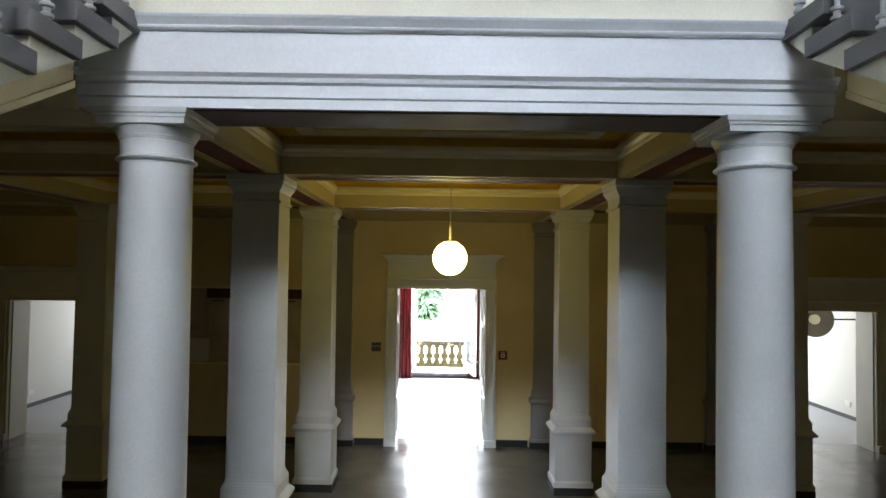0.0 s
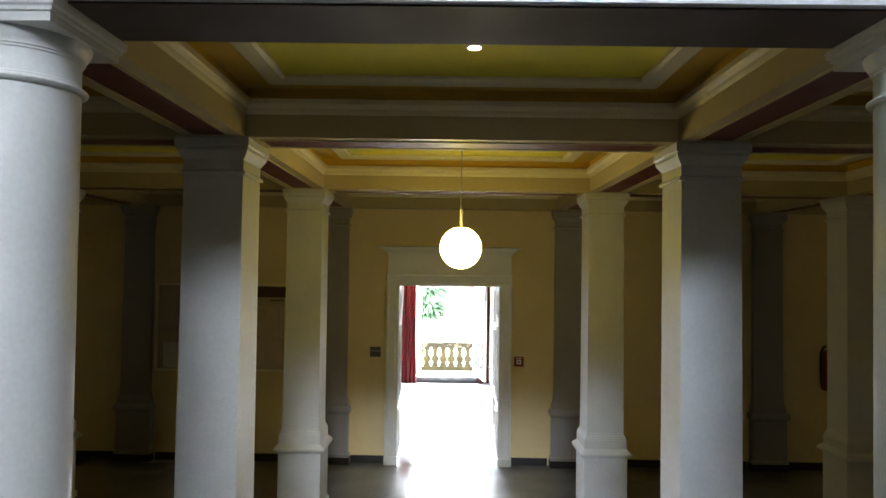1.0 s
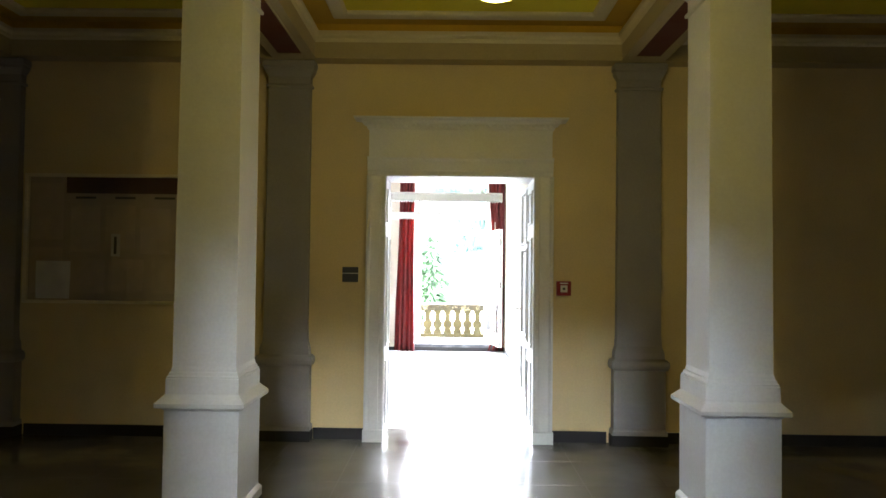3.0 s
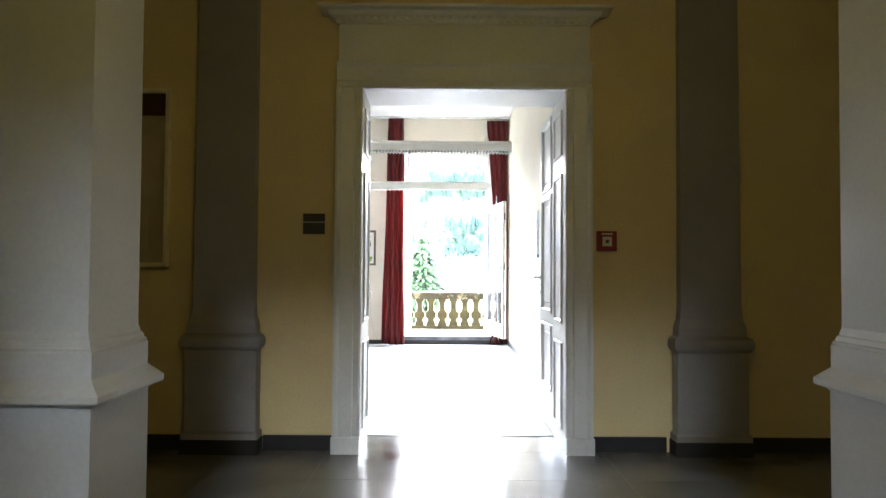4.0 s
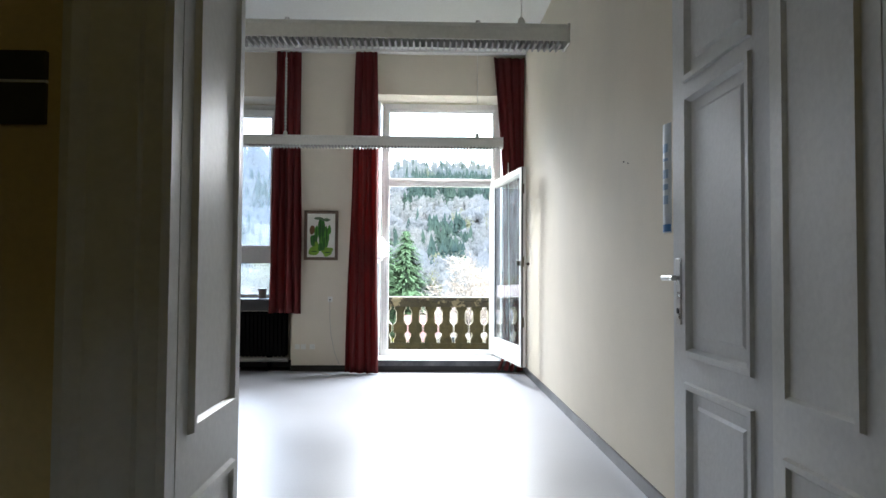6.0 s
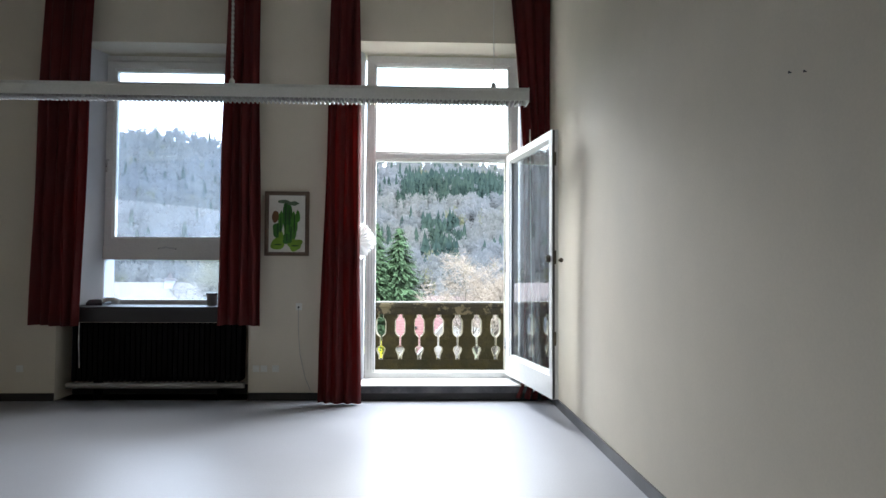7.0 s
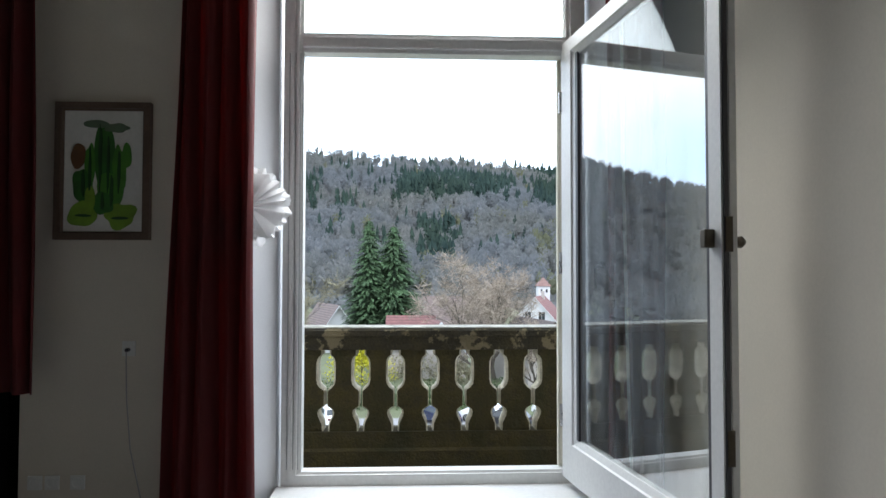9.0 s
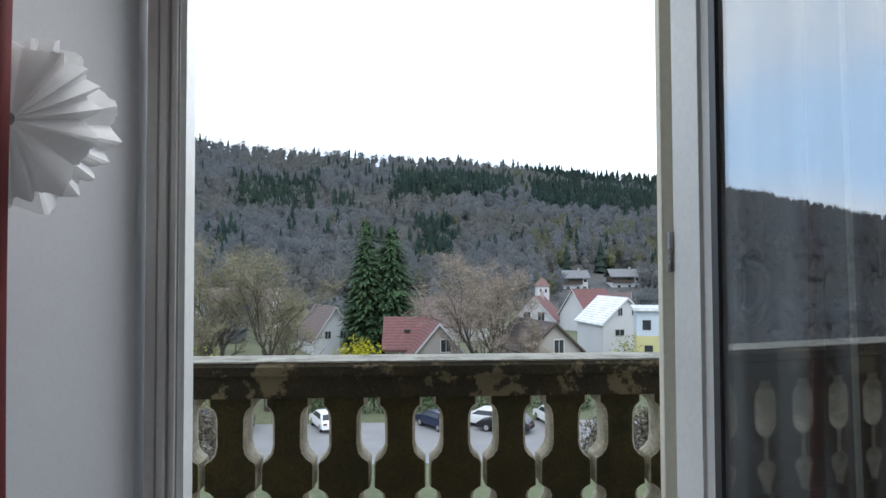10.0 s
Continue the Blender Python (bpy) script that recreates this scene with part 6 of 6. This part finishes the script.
def house(x, y, w, d, eave, ridge, rz, wall, roof, label, windows=(), base=None, over=0.4, chimney=None, shift=0.0):
    """Gabled house: gables face local -y and +y, the ridge runs along local y; eave and ridge are world heights."""
    base = GZ0 if base is None else base
    ob = thing("house", (x, y, base), label, "house", rz=rz)
    e, r = eave - base, ridge - base
    b = bmesh.new()
    rings(b, [[(-w / 2, yy, 0), (w / 2, yy, 0), (w / 2, yy, e), (shift, yy, r - 0.15), (-w / 2, yy, e)] for yy in (-d / 2, d / 2)])
    part("wall", b, wall, ob)
    b = bmesh.new()
    k = (r - e) / (w / 2)
    for sg2 in (-1, 1):
        lo = (sg2 * (w / 2 + over), e - over * k)
        rings(b, [[(shift, yy, r), (lo[0], yy, lo[1]), (lo[0], yy, lo[1] - 0.22), (shift, yy, r - 0.22)] for yy in (-d / 2 - over, d / 2 + over)])
    rf = part("roof", b, roof, ob)
    if roof is REDTILE and rz > 60:
        part("skylight", boxes((-w / 4 - 0.35, -w / 4 + 0.25, -0.2, 0.5, (e + r) / 2 - 0.1, (e + r) / 2 + 0.16)), WINDOWDARK, rf, "small roof window")
    bb = bmesh.new()
    for sg2 in (-1, 1):
        lo = (sg2 * (w / 2 + over), e - over * k)
        rings(bb, [[(shift, yy, r - 0.02), (lo[0], yy, lo[1] - 0.02), (lo[0], yy, lo[1] - 0.30), (shift, yy, r - 0.30)] for yy in (-d / 2 - over - 0.06, -d / 2 - over - 0.01)])
    part("bargeboard", bb, RENDERW if roof is not DARKTILE else TIMBER, ob)
    for fx, fz, ww, wh in windows:
        wn_ = part("window", boxes((fx - ww / 2, fx + ww / 2, -d / 2 - 0.06, -d / 2 - 0.01, fz - base - wh / 2, fz - base + wh / 2)), RENDERW, ob, "white window frame")
        part("pane", boxes((fx - ww / 2 + 0.12, fx - 0.04, -d / 2 - 0.09, -d / 2 - 0.061, fz - base - wh / 2 + 0.12, fz - base + wh / 2 - 0.12), (fx + 0.04, fx + ww / 2 - 0.12, -d / 2 - 0.09, -d / 2 - 0.061, fz - base - wh / 2 + 0.12, fz - base + wh / 2 - 0.12)), WINDOWDARK, wn_, "dark pane")
    if chimney:
        part("chimney", boxes((chimney - 0.35, chimney + 0.35, 1.0, 1.7, r - 1.5, r + 1.0)), RENDERG, ob)
    return ob


house(-13.9, 124, 6.6, 11, -9.0, -4.3, 24, RENDERW, BROWNTILE, "white gabled house with a grey-brown tiled roof", ((-1.2, -8.6, 1.1, 1.3), (1.2, -8.6, 1.1, 1.3)))
house(2.6, 97, 6.0, 7, -8.4, -4.9, 8, RENDERG, REDTILE, "grey house with a red tiled roof and white bargeboards", ((0.8, -7.6, 1.4, 1.6),))
house(-0.4, 101, 6.4, 5.6, -8.0, -4.7, 88, RENDERG, REDTILE, "long house wing under a red tiled roof", ())
house(6.5, 142, 9, 15, -8.6, -3.8, 80, RENDERW, BROWNTILE, "house under a broad brown roof behind the birches", ())
house(13.8, 91, 6.2, 9, -7.2, -4.4, 16, RENDERG, DARKTILE, "grey rendered house with a dark gable roof and a white window", ((0.5, -7.0, 1.3, 1.6),))
house(28.4, 165, 8.8, 13, -9.4, -4.6, -20, RENDERW, REDTILE, "white church house with a red roof", ((-1.5, -8.8, 1.6, 2.0), (1.5, -8.8, 1.6, 2.0)), chimney=0.5)
house(37.8, 158, 7.5, 10, -7.8, -2.9, -55, RENDERW, REDTILE, "white house with a bright red tiled roof", ())
house(30.5, 117, 7.6, 9, -6.4, -2.9, 10, RENDERW, WHITEROOF, "white house with a pale metal roof and two dark gable windows", ((-1.1, -5.0, 0.9, 1.3), (1.1, -5.0, 0.9, 1.3), (-1.2, -8.0, 1.6, 1.1)))
house(45.9, 175, 10, 12, -8.4, -4.2, 75, RENDERW, BROWNTILE, "long house with a brown tiled roof", ())


def chalet(x, y, w, base, label):
    """Low house with the long eave to the valley: white ground floor, timber upper floor with a balcony."""
    ob = thing("chalet", (x, y, base), label, "house", "chalets on the slope")
    part("lower_wall", boxes((-w / 2, w / 2, -4, 4, 0, 3.4)), RENDERW, ob, "white rendered lower wall")
    part("upper_wall", boxes((-w / 2, w / 2, -4, 4, 3.4, 6.2)), TIMBER, ob, "dark timber upper wall")
    b = bmesh.new()
    rings(b, [[(xx, -5.0, 5.9), (xx, 0, 9.0), (xx, 5.0, 5.9), (xx, 5.0, 5.6), (xx, 0, 8.7), (xx, -5.0, 5.6)] for xx in (-w / 2 - 0.9, w / 2 + 0.9)])
    part("roof", b, SLATE, ob, "grey slate roof")
    part("balcony", boxes((-w / 2, w / 2 - 2.4, -5.2, -5.05, 3.3, 4.3), (-w / 2, w / 2 - 2.4, -5.05, -4.01, 3.3, 3.42)), TIMBER, ob, "dark timber balcony")
    part("gable_wall", boxes((w / 2 - 2.2, w / 2 - 0.1, -4.06, -4.01, 3.4, 5.8)), RENDERW, ob, "white wall panel")
    for xx, zz in ((-w / 4, 1.7), (w / 8, 1.7), (-w / 4, 4.9), (w / 8, 4.9), (w / 2 - 1.1, 4.7), (w / 2 - 1.3, 1.7)):
        part("window", boxes((xx - 0.6, xx + 0.6, -4.10, -4.061, zz - 0.6, zz + 0.6)), WINDOWDARK, ob, "dark window")
    part("chimney", boxes((w / 5, w / 5 + 0.7, -0.8, 0.0, 7.6, 9.8)), RENDERG, ob)
    return ob


chalet(66.5, 291, 11.0, -8.0, "white and dark timber chalet under a grey slate roof")
chalet(88.0, 292, 11.5, -7.5, "white and dark timber chalet under a grey slate roof")
chalet(116.6, 300, 10.0, -7.5, "white and dark timber chalet under a grey slate roof")
PINKTILE = tiles("faded_pink_roof_tiles", (0.215, 0.185, 0.18))
house(-57.3, 150, 12, 30, -6.6, -1.6, 84, RENDERW, PINKTILE, "long white building with a faded pink roof and a small turret", ())
house(-46.4, 128, 7, 12, -8.2, -4.6, 78, RENDERW, PINKTILE, "white house with a faded pink tiled roof", ())
house(-65.3, 138, 8, 10, -7.6, -4.0, 20, RENDERW, BROWNTILE, "white gabled house with a brown tiled roof", ())
house(-39.2, 170, 9, 18, -7.0, -2.6, 80, RENDERW, BROWNTILE, "white house with a brown tiled roof", ())
# church tower
BROWNRED = tiles("brownish_red_tiles", (0.17, 0.10, 0.09))
tw_ = thing("church_tower", (30.5, 172, GZ0), "small white church tower with a red pyramid roof", "tower")
part("wall", boxes((-1.4, 1.4, -1.4, 1.4, 0, 9.0)), RENDERW, tw_)
part("roof", square_loft([(0.25, 8.95), (0.22, 9.1), (-1.38, 11.1)], 1.4, 1.4), BROWNRED, tw_)
for x in (-0.6, 0.6):
    part("window", boxes((x - 0.22, x + 0.22, -1.44, -1.401, 7.5, 8.3)), WINDOWDARK, tw_, "dark bell opening")
tt = thing("roof_turret", (-50, 148.5, -2.2), "small white roof turret with a pointed cap", "turret")
part("wall", boxes((-0.8, 0.8, -0.8, 0.8, -2.5, 1.0)), RENDERW, tt)
part("cap", square_loft([(0.5, 1.0), (-0.3, 1.5), (-0.75, 2.6)], 0.8, 0.8), DARKTILE, tt)
# flat roofed yellow house
yh = thing("house", (31.3, 101, GZ0), "flat-roofed house, pale blue above and yellow below", "house", rz=-16)
part("lower_wall", boxes((-2.6, 2.6, -4, 4, 0, 4.55)), RENDERY, yh, "yellow rendered lower wall")
part("upper_wall", boxes((-2.6, 2.6, -4, 4, 4.55, 7.6)), RENDERB, yh, "pale blue upper wall")
part("roof", boxes((-3.0, 3.0, -4.4, 4.4, 7.6, 7.95)), WHITEROOF, yh, "white flat roof")
for x, z in ((-1.4, 5.9), (1.0, 5.9), (-1.2, 2.8), (1.2, 2.8)):
    part("window", boxes((x - 0.5, x + 0.5, -4.06, -4.01, z - 0.6, z + 0.6)), WINDOWDARK, yh, "dark window")


# parked cars
def car(x, y, rz, paint, label):
    ob = thing("car", (x, y, GZ0 + 0.05), label, "car", "parked cars", rz=rz)
    L, W = 4.3, 1.76
    prof = [(-2.15, 0.32), (-2.12, 0.62), (-1.98, 0.86), (-1.85, 0.98), (-1.45, 1.40), (-0.6, 1.48), (0.35, 1.44), (1.05, 1.0), (1.85, 0.86), (2.12, 0.68), (2.15, 0.32)]
    b = bmesh.new()
    loops = []
    for yy, ins, zs in ((-W / 2, 0.0, 1.0), (-W / 2 + 0.02, 0.0, 1.0), (W / 2 - 0.02, 0.0, 1.0), (W / 2, 0.0, 1.0)):
        loops.append([(u, yy * (1 - 0.16 * max(0, (z - 0.95) / 0.5)), z) for u, z in prof])
    rings(b, loops)
    part("body", b, paint, ob, bevel=0.03)
    for u0, z0, u1, z1 in ((-1.84, 1.0, -1.48, 1.36), (0.42, 1.38, 1.0, 1.02)):
        wa, wb = W / 2 * (1 - 0.16 * max(0, (z0 - 0.95) / 0.5)) - 0.1, W / 2 * (1 - 0.16 * max(0, (z1 - 0.95) / 0.5)) - 0.1
        off = -0.02 if u0 < 0 else 0.02
        b = bmesh.new()
        rings(b, [[(u0 + off, -wa, z0 + 0.02), (u0 + off, wa, z0 + 0.02), (u1 + off, wb, z1 + 0.02), (u1 + off, -wb, z1 + 0.02)], [(u0 - off, -wa, z0 - 0.02), (u0 - off, wa, z0 - 0.02), (u1 - off, wb, z1 - 0.02), (u1 - off, -wb, z1 - 0.02)]])
        part("windscreen", b, WINDOWDARK, ob, "dark glass screen")
    for sgn in (-1, 1):
        b = bmesh.new()
        rings(b, [[(u, sgn * (W / 2 * (1 - 0.16 * max(0, (z - 0.95) / 0.5)) + o), z) for u, z in ((-1.35, 1.02), (0.85, 1.02), (0.3, 1.36), (-1.2, 1.36))] for o in (-0.02, 0.008)])
        part("side_window", b, WINDOWDARK, ob, "dark side glass")
    for wx in (-1.3, 1.32):
        for sy in (-1, 1):
            wh = part("wheel", lathe([(0.1, -0.1), (0.31, -0.1), (0.33, -0.06), (0.33, 0.06), (0.31, 0.1), (0.1, 0.1)], 18), BASEBLACK, ob, "black tyre")
            wh.matrix_basis = pose(wx, sy * (W / 2 - 0.1), 0.33, 90, 0, 0)
            part("rim", lathe([(0.02, -0.105), (0.2, -0.105), (0.2, 0.105), (0.02, 0.105)], 14), STEEL, wh, "light alloy rim")
    for sy in (-0.62, 0.62):
        part("tail_light", boxes((-2.16, -2.10, sy - 0.14, sy + 0.14, 0.66, 0.80)), REDTILE, ob, "red tail light")
    return ob


CARW = material("white_car_paint", (0.72, 0.73, 0.75), 0.2, scale=2, amount=0.02, bump=0)
CARB = material("dark_blue_car_paint", (0.012, 0.018, 0.05), 0.2, scale=2, amount=0.02, bump=0)
CARK = material("black_car_paint", (0.012, 0.012, 0.014), 0.2, scale=2, amount=0.02, bump=0)
CARG = material("grey_car_paint", (0.12, 0.125, 0.13), 0.25, metal=0.3, scale=2, amount=0.02, bump=0)
CARS = material("blue_car_paint", (0.03, 0.06, 0.22), 0.2, scale=2, amount=0.02, bump=0)
car(-7.0, 71, 112, CARW, "white estate car parked nose in")
car(2.0, 70.5, 122, CARB, "dark blue hatchback parked nose in")
car(5.9, 71.0, 150, CARW, "white car parked at an angle")
car(7.3, 69.0, 155, CARK, "black car parked at an angle")
car(11.5, 71.5, 100, CARW, "white car parked behind shrubs")
car(-13.7, 70.5, 95, CARG, "grey van parked nose in")
car(-17.3, 71.5, 95, CARS, "blue car parked nose in")
